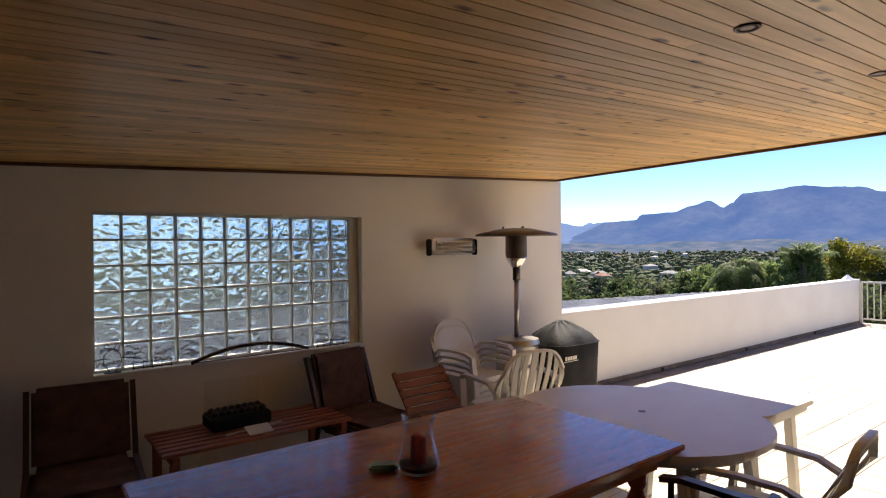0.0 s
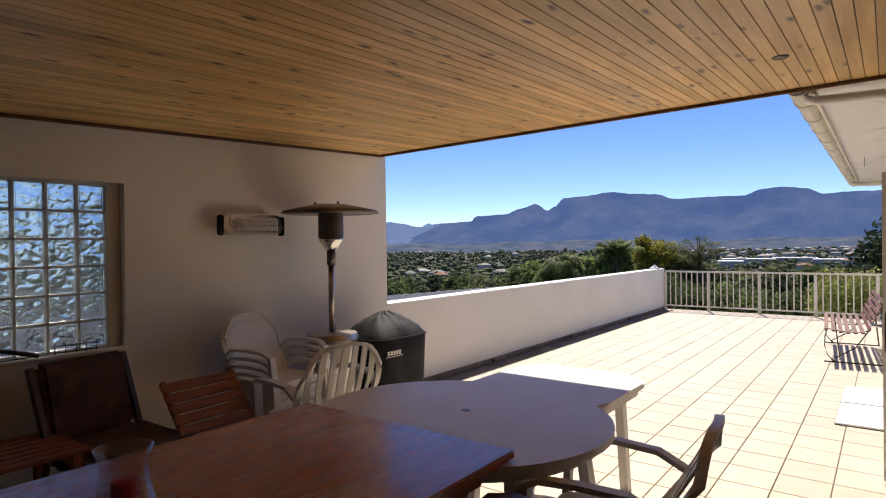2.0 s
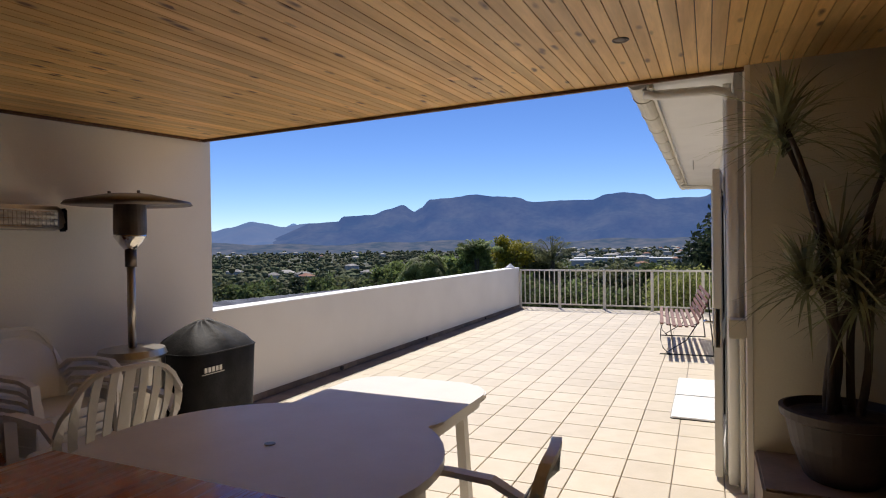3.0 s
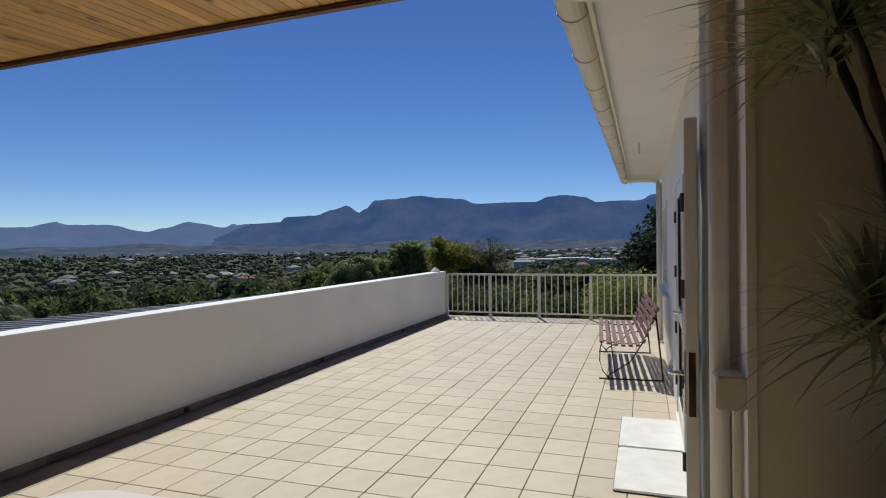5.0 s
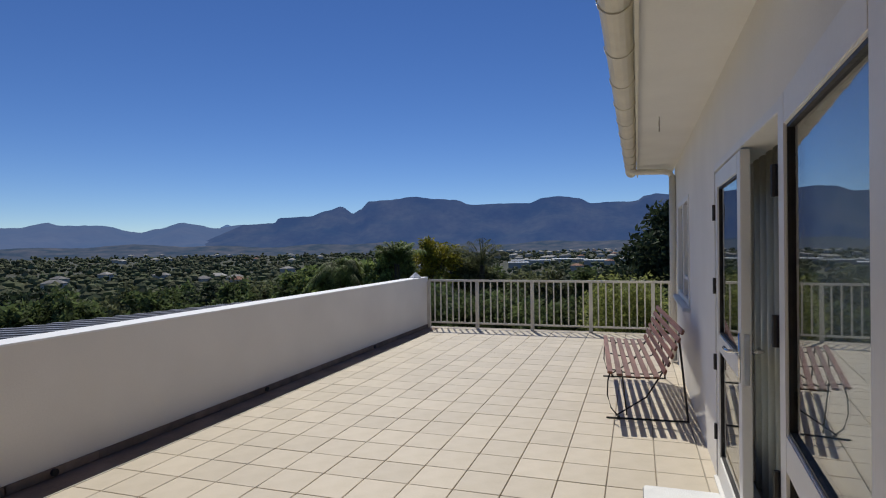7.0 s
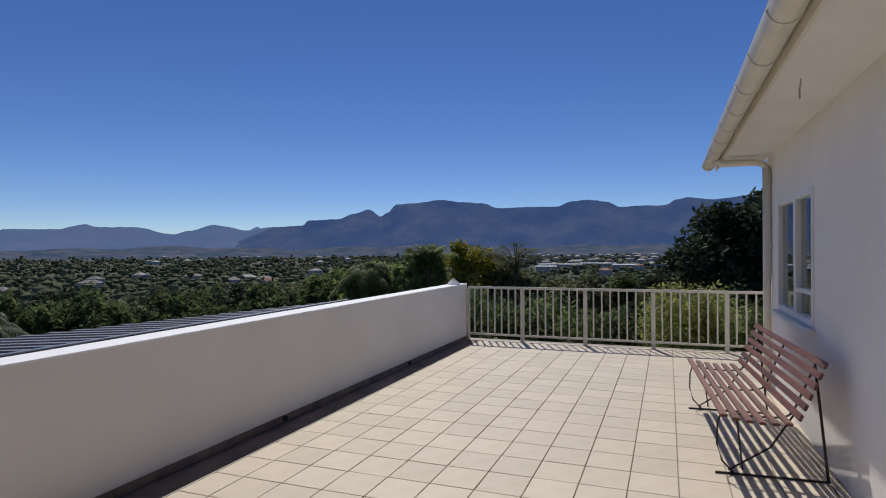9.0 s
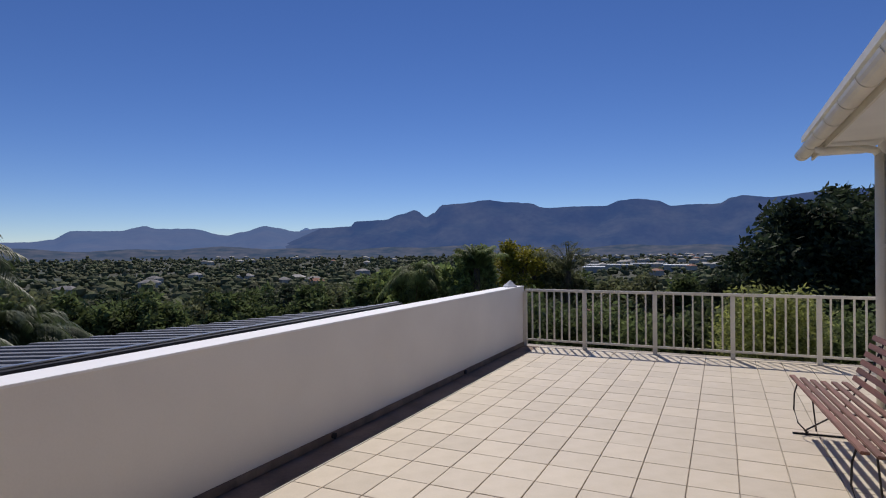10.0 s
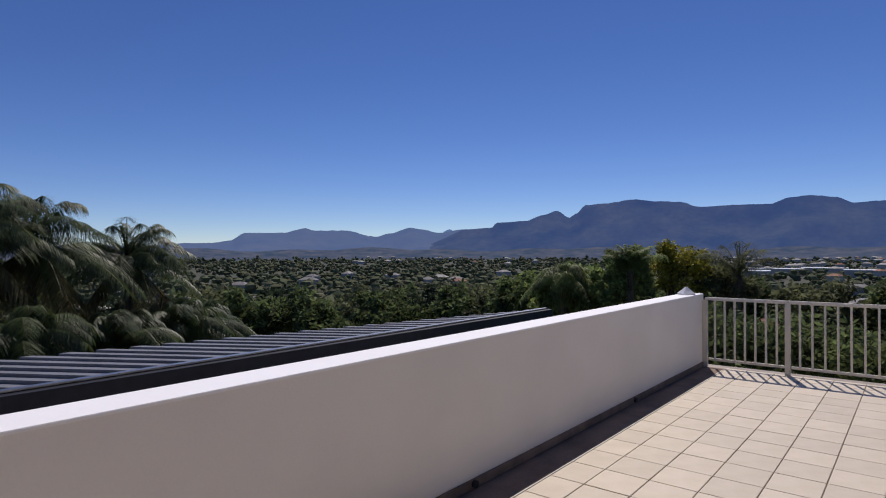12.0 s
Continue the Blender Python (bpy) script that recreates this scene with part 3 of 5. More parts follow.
for x in (XE + 0.085, 12.995):
    bm = bmesh.new()
    vs = [bm.verts.new((x, 0.073 * math.cos(radians(a)), 0.073 * math.sin(radians(a)))) for a in range(180, 361, 20)]
    bm.faces.new(vs)
    g = bmesh.ops.extrude_face_region(bm, geom=list(bm.faces))
    bmesh.ops.translate(bm, vec=(0.01, 0, 0), verts=[e for e in g["geom"] if isinstance(e, bmesh.types.BMVert)])
    part("end_cap", bm, M_CREAM, gt)
x = XE + 0.5
while x < 12.95:
    part("clip", tube(bmesh.new(), [(x, 0.076 * math.cos(radians(a)), 0.076 * math.sin(radians(a))) for a in range(178, 363, 20)], 0.006, 6, flat=(0.03, 0.006)), M_CREAM, gt)
    x += 0.62
for nm, xa, ya, paint, rad in (("downpipe", 12.0, YH + 0.045, M_CREAM, 0.04), ("downpipe", 4.963, 0.514, M_WHITE, 0.034)):
    dp = thing(nm, (xa, ya, 0), "cream rectangular-bend rainwater downpipe on the wall", "downpipe")
    part("offset", tube(bmesh.new(), [(0.02, 0.505, 2.49), (0.02, 0.49, 2.44), (0.01, 0.43, 2.425), (0, 0.1, 2.415), (0, 0.03, 2.395), (0, 0, 2.34)], rad * 0.9, 12), paint, dp, smooth=True)
    part("pipe", tube(bmesh.new(), [(0, 0, 2.36), (0, 0, 0.02)], rad, 12), paint, dp, smooth=True)
    for z in ((0.4, 1.5) if xa > 6 else ()):
        part("bracket", B(-0.047, 0.047, -0.044, 0.005, z, z + 0.03), M_CREAM, dp)
hk = thing("hook", (8.9, 0.8, 2.49), "small bent metal hook under the soffit", "hook")
part("hook_wire", tube(bmesh.new(), [(0, 0, 0), (0, 0, -0.03), (0.03, 0, -0.05), (0.03, 0, -0.11)], 0.006), M_STEEL, hk)

# ---- railing ----
rl = thing("railing", (XR, 0, 0), "cream painted steel balustrade along the terrace edge", "railing")
YP = [4.65] + [3.726 - 0.996 * k for k in range(7)]
for a, b in zip(YP, YP[1:]):
    part("top_rail", B(-0.028, 0.028, b, a, 0.85, 0.888, bevel=0.006), M_CREAM, rl)
    part("bottom_rail", B(-0.016, 0.016, b, a, 0.085, 0.115, bevel=0.003), M_CREAM, rl)
bar = None
for y in YP:
    part("post", B(-0.029, 0.029, y - 0.029, y + 0.029, 0.0, 0.849, bevel=0.004), M_CREAM, rl)
for a, b in zip(YP, YP[1:]):
    for k in range(1, 8):
        m = pose(0, a + (b - a) * k / 8, 0)
        if bar is None:
            bar = part("baluster", B(-0.011, 0.011, -0.011, 0.011, 0.114, 0.851), M_CREAM, rl)
            bar.matrix_basis = m
        else:
            piece("baluster", bar.data, rl, m)

# ---- bench ----
def garden_bench():
    """Slats along x; the seat looks to +y."""
    t = thing("garden_bench", (10.18, 0, 0), "weathered reddish wooden slat bench with a folding black iron frame", "bench", turn=4.0)
    first = None
    seat = [(1.27 - 0.074 * k, 0.435 - 0.018 * math.sin(k / 5 * math.pi) - 0.006 * k) for k in range(6)]
    back = [(0.835 - 0.027 * k, 0.45 + 0.066 * k) for k in range(6)]
    for i, (y, z) in enumerate(seat + back):
        m = pose(0, y, z, (0 if i < 6 else 112))
        if first is None:
            first = part("slat", B(-1.0, 1.0, -0.022, 0.022, -0.01, 0.009, bevel=0.004), M_BENCH, t)
            first.matrix_basis = m
        else:
            piece("slat", first.data, t, m)
    for x in (-0.78, 0.0, 0.78):
        part("bearer", tube(bmesh.new(), [(x, y, z - 0.014) for y, z in seat] + [(x, 0.85, 0.41), (x, 0.835, 0.43)] + [(x, y - 0.014, z) for y, z in back], 0.007, 6, flat=(0.018, 0.009)), M_IRON, t, "black iron strap")
    for x in (-0.82, 0.82):
        part("front_leg", tube(bmesh.new(), [(x, 1.26, 0.42), (x, 1.285, 0.33), (x, 1.29, 0.2), (x, 1.26, 0.09), (x, 1.2, 0.025)], 0.006, 8), M_IRON, t)
        part("brace", tube(bmesh.new(), [(x, 1.22, 0.03), (x, 0.97, 0.2), (x, 0.83, 0.43)], 0.007, 8), M_IRON, t)
        part("strut", tube(bmesh.new(), [(x + 0.02, 1.17, 0.42), (x + 0.02, 1.13, 0.03)], 0.006, 8), M_IRON, t)
        part("back_leg", tube(bmesh.new(), [(x, 0.71, 0.74), (x, 0.64, 0.012)], 0.009, 8), M_IRON, t)
        part("foot_bar", tube(bmesh.new(), [(x, 1.3, 0.009), (x, 0.63, 0.009)], 0.008, 8), M_IRON, t)
        part("foot", tube(bmesh.new(), [(x, 1.2, 0.0), (x, 1.2, 0.03)], 0.012, 8), M_IRON, t)


garden_bench()


# ---- mats by the door ----
def floor_mat(x0, x1, label):
    t = thing("door_mat", ((x0 + x1) / 2, 0.735, 0.001), label, "mat", "mats by the door")
    w = (x1 - x0) / 2
    part("pad", slab(bmesh.new(), rounded(-w, w, -0.215, 0.215, 0.02, 3), 0, 0.018, bevel=0.006), M_MAT, t)
    part("binding", slab(bmesh.new(), rounded(-w - 0.004, w + 0.004, -0.219, 0.219, 0.022, 3), 0, 0.006), M_IRON, t, "dark bound edge")


floor_mat(7.09, 7.84, "flat white mat by the doorway threshold")
floor_mat(6.3, 7.065, "flat white mat lying end to end with another")


# ---- plastic furniture ----
def plastic_chair(m, label, group, slatted=True, lean=0.03):
    """A moulded garden chair: seat looks to +y."""
    t = thing("plastic_chair", (0, 0, 0), label, "chair", group)
    bm = slab(bmesh.new(), rounded(-0.22, 0.22, -0.2, 0.23, 0.07), 0.405, 0.425, bevel=0.006)
    part("seat", bm, M_PLASTIC, t)
    part("apron", tube(bmesh.new(), [(-0.2, -0.18, 0.385), (-0.21, 0.2, 0.385), (0.21, 0.2, 0.385), (0.2, -0.18, 0.385)], 0.02, 6, flat=(0.012, 0.05)), M_PLASTIC, t)
    def bp(u, v):
        # u across -1..1, v up 0..1, on a leaning, hollow back
        return Vector((u * (0.215 + 0.05 * math.sin(v * 2.4)), -0.2 - (0.1 + lean) * v + 0.035 * u * u, 0.42 + 0.45 * v - 0.15 * u ** 4 * v))
    rim = [bp(-1, v / 8) for v in range(0, 8)] + [bp(-1 + 2 * k / 12, 1) for k in range(13)] + [bp(1, v / 8) for v in range(7, -1, -1)]
    part("back_rim", tube(bmesh.new(), rim, 0.02, 8, flat=(0.034, 0.02)), M_PLASTIC, t, smooth=False)
    if slatted:
        for k in range(-3, 4):
            u = k / 3.8
            part("back_slat", tube(bmesh.new(), [bp(u, v / 6) for v in range(7)], 0.02, 6, flat=(0.036 if k else 0.05, 0.01)), M_PLASTIC, t)
    else:
        bm = bmesh.new()
        g = [[bm.verts.new(bp(-1 + i / 5, v / 8)) for i in range(11)] for v in range(9)]
        for r0, r1 in zip(g, g[1:]):
            for i in range(10):
                bm.faces.new((r0[i], r0[i + 1], r1[i + 1], r1[i]))
        gb = [[bm.verts.new(bp(-1 + i / 5, v / 8) - Vector((0, 0.012, 0))) for i in range(11)] for v in range(9)]
        for r0, r1 in zip(gb, gb[1:]):
            for i in range(10):
                bm.faces.new((r0[i], r1[i], r1[i + 1], r0[i + 1]))
        part("back_shell", bm, M_PLASTIC, t, smooth=True)
    for s in (-1, 1):
        arm = [bp(s, 0.55), Vector((s * 0.275, -0.16, 0.645)), Vector((s * 0.29, 0.02, 0.655)), Vector((s * 0.285, 0.16, 0.645)), Vector((s * 0.27, 0.22, 0.61))]
        part("armrest", tube(bmesh.new(), arm, 0.02, 6, flat=(0.05, 0.022)), M_PLASTIC, t)
        part("leg", tube(bmesh.new(), [(s * 0.27, 0.22, 0.62), (s * 0.255, 0.235, 0.4), (s * 0.27, 0.26, 0.0)], 0.02, 6, flat=(0.05, 0.03)), M_PLASTIC, t)
        part("leg", tube(bmesh.new(), [(s * 0.205, -0.19, 0.42), (s * 0.245, -0.3, 0.0)], 0.02, 6, flat=(0.045, 0.03)), M_PLASTIC, t)
    t.matrix_world = m
    return t


plastic_chair(pose(2.72, 1.5, 0, 0, 0, 6) @ Matrix.Diagonal((0.95, 1, 1, 1)), "white plastic garden armchair drawn up to the table", "plastic chairs", lean=0.12)
plastic_chair(pose(3.06, 3.6, 0, 0, 0, -8) @ Matrix.Diagonal((1.12, 1.05, 1.05, 1)), "white plastic slat-back garden chair beside the table", "plastic chairs")
base = plastic_chair(pose(3.19, 4.14, 0, 0, 0, 186) @ Matrix.Scale(0.99, 4), "white plastic garden chair in a stack by the wall", "stacked plastic chairs", slatted=False)
for k in range(1, 4):
    copy_thing(base, pose(3.19 - 0.006 * k, 4.14 + 0.004 * k, 0.057 * k, 0, 0, 186 + 0.6 * (k % 2)) @ Matrix.Scale(0.99, 4))


def plastic_table(name, top, legs, z, label, hole=False):
    t = thing(name, (0, 0, 0), label, "table", "plastic tables")
    tt = part("tabletop", slab(bmesh.new(), top, z - 0.032, z, bevel=0.01), M_PLASTIC, t)
    cx, cy = sum(p[0] for p in top) / len(top), sum(p[1] for p in top) / len(top)
    inner = [(cx + (x - cx) * 0.93, cy + (y - cy) * 0.93) for x, y in top]
    part("skirt", slab(bmesh.new(), inner, z - 0.075, z - 0.0325), M_PLASTIC, t)
    for (x, y), (x1, y1) in legs:
        part("leg", tube(bmesh.new(), [(x, y, z - 0.05), (x1, y1, 0)], 0.03, 10, flat=(0.06, 0.05)), M_PLASTIC, t)
    if hole:
        part("hole_plug", lathe(bmesh.new(), [(0.022, 0), (0.022, 0.003), (0.012, 0.004)], 14, (2.848, 2.252, z)), M_DARKSTEEL, tt, "dark parasol hole")


oval = [(2.778 + 0.675 * math.cos(2 * math.pi * k / 48), 2.25 + 0.735 * math.sin(2 * math.pi * k / 48)) for k in range(48)]
plastic_table("oval_table", oval, [((2.44, 1.75), (2.38, 1.67)), ((3.1, 1.77), (3.14, 1.69)), ((2.44, 2.66), (2.38, 2.76)), ((3.16, 2.66), (3.22, 2.76))], 0.711, "white plastic oval garden table in the patio shade", hole=True)
plastic_table("square_table", rounded(3.2, 4.13, 1.74, 2.6, 0.21), [((3.35, 1.86), (3.32, 1.82)), ((3.95, 1.89), (4.04, 1.89)), ((3.35, 2.5), (3.32, 2.54)), ((3.95, 2.48), (4.02, 2.52))], 0.7, "white plastic square garden table half in the sun")

# ---- wooden dining table and what stands on it ----
wt = thing("dining_table", (0, 0, 0), "polished mahogany dining table reflecting the sky", "table")
part("tabletop", slab(bmesh.new(), rounded(0.2, 2.405, 1.715, 2.89, 0.012, 2), 0.724, 0.75, bevel=0.006), M_MAHOG, wt)
part("moulding", slab(bmesh.new(), rounded(0.215, 2.39, 1.73, 2.875, 0.012, 2), 0.706, 0.7235, bevel=0.004), M_MAHOG, wt)
part("apron", slab(bmesh.new(), rounded(0.29, 2.315, 1.805, 2.8, 0.01, 2), 0.625, 0.7055), M_MAHOG, wt)
for x in (0.36, 2.245):
    for y in (1.875, 2.73):
        part("leg", lathe(bmesh.new(), [(0.045, 0.625), (0.045, 0.55), (0.03, 0.53), (0.05, 0.48), (0.055, 0.42), (0.035, 0.3), (0.028, 0.12), (0.04, 0.08), (0.03, 0)], 18, (x, y, 0)), M_MAHOG, wt, smooth=True)
cl = thing("candle_holder", (1.23, 2.25, 0.751), "clear glass hurricane lamp with a red candle on the table", "candle holder")
part("glass", lathe(bmesh.new(), [(0.082, 0.0), (0.088, 0.01), (0.09, 0.04), (0.075, 0.1), (0.06, 0.16), (0.062, 0.2), (0.074, 0.235), (0.071, 0.235), (0.058, 0.2), (0.056, 0.16), (0.071, 0.1), (0.086, 0.04), (0.083, 0.014), (0.001, 0.012)], 28), M_CLEAR, cl, smooth=True)
part("candle", lathe(bmesh.new(), [(0.034, 0.02), (0.035, 0.14), (0.028, 0.15), (0.003, 0.146)], 20), M_RED, cl, "red pillar candle", smooth=True)
part("pebbles", lathe(bmesh.new(), [(0.082, 0.0125), (0.082, 0.03), (0.036, 0.034)], 20), M_TERRA, cl, "dark pebbles")
so = thing("sponge", (1.11, 2.345, 0.751), "small pale green block lying on the table", "sponge")
part("block", B(-0.06, 0.06, -0.035, 0.035, 0, 0.03, bevel=0.01, m=pose(0, 0, 0, 0, 0, -30)), M_GREEN, so)


# ---- wooden armchair, folding chairs, upholstered chairs ----
def captain_chair(m):
    t = thing("wooden_armchair", (0, 0, 0), "dark brown wooden armchair pulled up to the dining table", "chair")
    part("seat", slab(bmesh.new(), rounded(-0.24, 0.24, -0.22, 0.24, 0.05), 0.42, 0.45, bevel=0.008), M_DARKWOOD, t)
    part("back_rail", tube(bmesh.new(), arc((-0.25, -0.29, 0.72), (0.25, -0.29, 0.72), (0, -0.04, 0.01)), 0.03, 8, flat=(0.025, 0.07)), M_DARKWOOD, t)
    for k in range(-2, 3):
        part("spindle", tube(bmesh.new(), [(k * 0.085, -0.2, 0.44), (k * 0.09, -0.31, 0.71)], 0.011, 8), M_DARKWOOD, t)
    for s in (-1, 1):
        part("armrest", tube(bmesh.new(), [(s * 0.25, -0.28, 0.70), (s * 0.27, -0.1, 0.68), (s * 0.275, 0.12, 0.67), (s * 0.26, 0.22, 0.65)], 0.02, 8, flat=(0.05, 0.024)), M_DARKWOOD, t)
        part("arm_post", tube(bmesh.new(), [(s * 0.26, 0.17, 0.66), (s * 0.225, 0.15, 0.43)], 0.014, 8), M_DARKWOOD, t)
        part("leg", tube(bmesh.new(), [(s * 0.22, 0.2, 0.43), (s * 0.25, 0.24, 0)], 0.02, 10), M_DARKWOOD, t)
        part("leg", tube(bmesh.new(), [(s * 0.25, -0.29, 0.75), (s * 0.21, -0.2, 0.43), (s * 0.25, -0.27, 0)], 0.019, 10), M_DARKWOOD, t)
    t.matrix_world = m


captain_chair(pose(1.9, 1.5, 0, 0, 0, -4))


def folding_chair(m, group):
    """Slatted red wooden chair; the back is nearest -y and looks to +y."""
    t = thing("folding_chair", (0, 0, 0), "reddish slatted wooden folding chair in the patio", "chair", group)
    for k in range(5):
        part("back_slat", B(-0.25, 0.25, -0.009, 0.009, -0.03, 0.03, bevel=0.004, m=pose(0, -0.22 - 0.045 * k, 0.44 + 0.055 * k, 40)), M_REDWOOD, t)
    for k in range(6):
        part("seat_slat", B(-0.2, 0.2, -0.026, 0.026, -0.009, 0.009, bevel=0.004, m=pose(0, 0.19 - 0.065 * k, 0.42)), M_REDWOOD, t)
    for s in (-1, 1):
        part("back_leg", tube(bmesh.new(), [(s * 0.225, -0.43, 0.69), (s * 0.225, -0.2, 0.4), (s * 0.225, 0.16, 0)], 0.014, 6, flat=(0.022, 0.035)), M_REDWOOD, t)
        part("front_leg", tube(bmesh.new(), [(s * 0.18, 0.2, 0.405), (s * 0.18, -0.22, 0)], 0.014, 6, flat=(0.022, 0.035)), M_REDWOOD, t)
    t.matrix_world = m


folding_chair(pose(2.53, 3.66, 0, 0, 0, 182) @ Matrix.Scale(1.03, 4), "folding chairs")


def upholstered_chair(m, label):
    """A high-backed lounge chair; it looks to +y."""
    t = thing("lounge_chair", (0, 0, 0), label, "armchair", "lounge chairs")
    part("seat", B(-0.26, 0.26, -0.24, 0.36, 0.3, 0.44, bevel=0.03), M_WICKER, t)
    part("backrest", B(-0.255, 0.255, -0.05, 0.05, 0, 0.47, bevel=0.025, m=pose(0, -0.24, 0.42, 13)), M_WICKER, t)
    for s in (-1, 1):
        part("side_rail", tube(bmesh.new(), [(s * 0.28, -0.36, 0.86), (s * 0.28, -0.2, 0.42), (s * 0.28, 0.34, 0.36)], 0.02, 8, flat=(0.03, 0.045)), M_DARKWOOD, t)
        part("leg", tube(bmesh.new(), [(s * 0.28, 0.33, 0.37), (s * 0.28, 0.36, 0)], 0.018, 8), M_DARKWOOD, t)
        part("leg", tube(bmesh.new(), [(s * 0.28, -0.2, 0.4), (s * 0.28, -0.3, 0)], 0.018, 8), M_DARKWOOD, t)
    t.matrix_world = m


upholstered_chair(pose(0.2, 4.1, 0, 0, 0, 176), "dark brown high-backed lounge chair under the glass-block window")
upholstered_chair(pose(2.05, 4.13, 0, 0, 0, 192), "dark brown high-backed lounge chair beside the stacked chairs")

lt = thing("slatted_bench_table", (1.19, 4.17, 0), "low reddish slatted wooden table under the window", "table")
for k in range(7):
    part("slat", B(-0.62, 0.62, -0.03, 0.03, 0.475, 0.495, bevel=0.005, m=pose(0, -0.24 + 0.08 * k, 0)), M_REDWOOD, lt)
for s in (-1, 1):
    part("bearer", B(s * 0.55 - 0.02, s * 0.55 + 0.02, -0.28, 0.28, 0.42, 0.474), M_REDWOOD, lt)
    for y in (-0.24, 0.24):
        part("leg", B(s * 0.55 - 0.025, s * 0.55 + 0.025, y - 0.025, y + 0.025, 0, 0.42), M_REDWOOD, lt)
tk = thing("lidded_tray", (1.12, 4.27, 0.496), "dark tray with a clear upright lid on the low table", "tray")
part("tray", B(-0.2, 0.2, -0.12, 0.12, 0, 0.09, bevel=0.012), M_VINYL, tk)
part("lid", B(-0.19, 0.19, 0.10, 0.106, 0.09, 0.3, bevel=0.002), M_CLEAR, tk, "clear lid standing open")
for k in range(16):
    bm = bmesh.new()
    bmesh.ops.create_icosphere(bm, subdivisions=1, radius=0.03, matrix=pose(-0.16 + 0.045 * (k % 8), -0.05 + 0.09 * (k // 8), 0.1))
    part("lump", bm, M_IRON, tk)
pp = thing("paper_sheet", (1.17, 3.99, 0.497), "folded white paper lying on the low table", "paper")
part("sheet", B(-0.08, 0.08, -0.06, 0.06, 0, 0.006, m=pose(0, 0, 0.02, 12)), M_PAPER, pp)
pn = thing("stick", (1.17, 4.05, 0.505), "pale thin stick on the low table", "stick")
part("rod", tube(bmesh.new(), [(-0.2, -0.02, 0), (0.2, 0.05, 0)], 0.007, 6), M_PAPER, pn)

# on the sill
bo = thing("wooden_bow", (1.37, YW - 0.03, WZ0 + 0.03), "curved dark wooden bow lying on the window sill", "ornament")
part("bow", tube(bmesh.new(), arc((-0.45, 0, 0.0), (0.45, 0, 0.01), (0, 0, 0.085), 15), 0.014, 8), M_DARKWOOD, bo, smooth=True)
part("string", tube(bmesh.new(), [(-0.44, 0, 0.0), (0.44, 0, 0.008)], 0.004, 6), M_DARKWOOD, bo)


def candle_stand(x):
    t = thing("iron_candle_stand", (x, YW + 0.02, WZ0 + 0.0225), "black wrought-iron scroll candle stand on the sill", "candle stand")
    for s in (-1, 1):
        pts = [(s * 0.012, 0, 0.0), (s * 0.055, 0, 0.07), (s * 0.05, 0, 0.12), (s * 0.012, 0, 0.16), (s * 0.03, 0, 0.2), (s * 0.05, 0, 0.185), (s * 0.035, 0, 0.165)]
        part("scroll", tube(bmesh.new(), pts, 0.004, 6), M_IRON, t)
        part("arm", tube(bmesh.new(), [(s * 0.05, 0, 0.1), (s * 0.13, 0, 0.09), (s * 0.14, 0, 0.12)], 0.004, 6), M_IRON, t)
    part("base", B(-0.05, 0.05, -0.02, 0.02, 0, 0.006), M_IRON, t)


candle_stand(0.43)


def wire_rack(x, label):
    t = thing("wire_rack", (x, YW + 0.03, WZ0 + 0.0225), label, "rack", "wire racks on the sill")
    for z in (0.01, 0.05):
        part("wire", tube(bmesh.new(), [(-0.13, 0, z), (0.13, 0, z)], 0.004, 6), M_IRON, t)
    for k in range(5):
        part("upright", tube(bmesh.new(), [(-0.12 + 0.06 * k, 0, 0), (-0.12 + 0.06 * k, 0, 0.065)], 0.003, 6), M_IRON, t)


wire_rack(0.68, "small black wire rack on the window sill")
wire_rack(2.05, "small black wire rack on the window sill")

# ---- heaters and covered barbecue ----
ht = thing("wall_heater", (3.27, YW, 1.668), "stainless infrared wall heater with two elements", "heater")
bm = slab(bmesh.new(), rounded(-0.27, 0.27, -0.075, 0.075, 0.04), 0, 0.07, bevel=0.012)
bmesh.ops.transform(bm, matrix=pose(0, -0.06, 0.03, 80), verts=bm.verts)
part("housing", bm, M_STEEL, ht)
for s in (-1, 1):
    part("end_cap", B(s * 0.275 - 0.01, s * 0.275 + 0.01, -0.14, -0.055, -0.05, 0.105, bevel=0.012), M_VINYL, ht, "black end cap")
for z in (0.0, 0.04):
    part("element", tube(bmesh.new(), [(-0.2, -0.145, z + 0.01), (0.2, -0.145, z + 0.01)], 0.011, 10), M_ELEMENT, ht, "pale glass heating tube", smooth=True)
bm = bmesh.new()
for k in range(17):
    tube(bm, [(-0.2 + k * 0.025, -0.165, -0.02), (-0.2 + k * 0.025, -0.165, 0.075)], 0.0018, 5)
for z in (-0.02, 0.028, 0.075):
    tube(bm, [(-0.2, -0.165, z), (0.2, -0.165, z)], 0.0018, 5)
part("grille", bm, M_CHROME, ht)
part("reflector", B(-0.215, 0.215, -0.138, -0.1325, -0.035, 0.09), M_ELEMENT, ht, "pale reflector panel")
part("bracket", B(-0.1, 0.1, -0.065, -0.001, 0.085, 0.11), M_VINYL, ht)

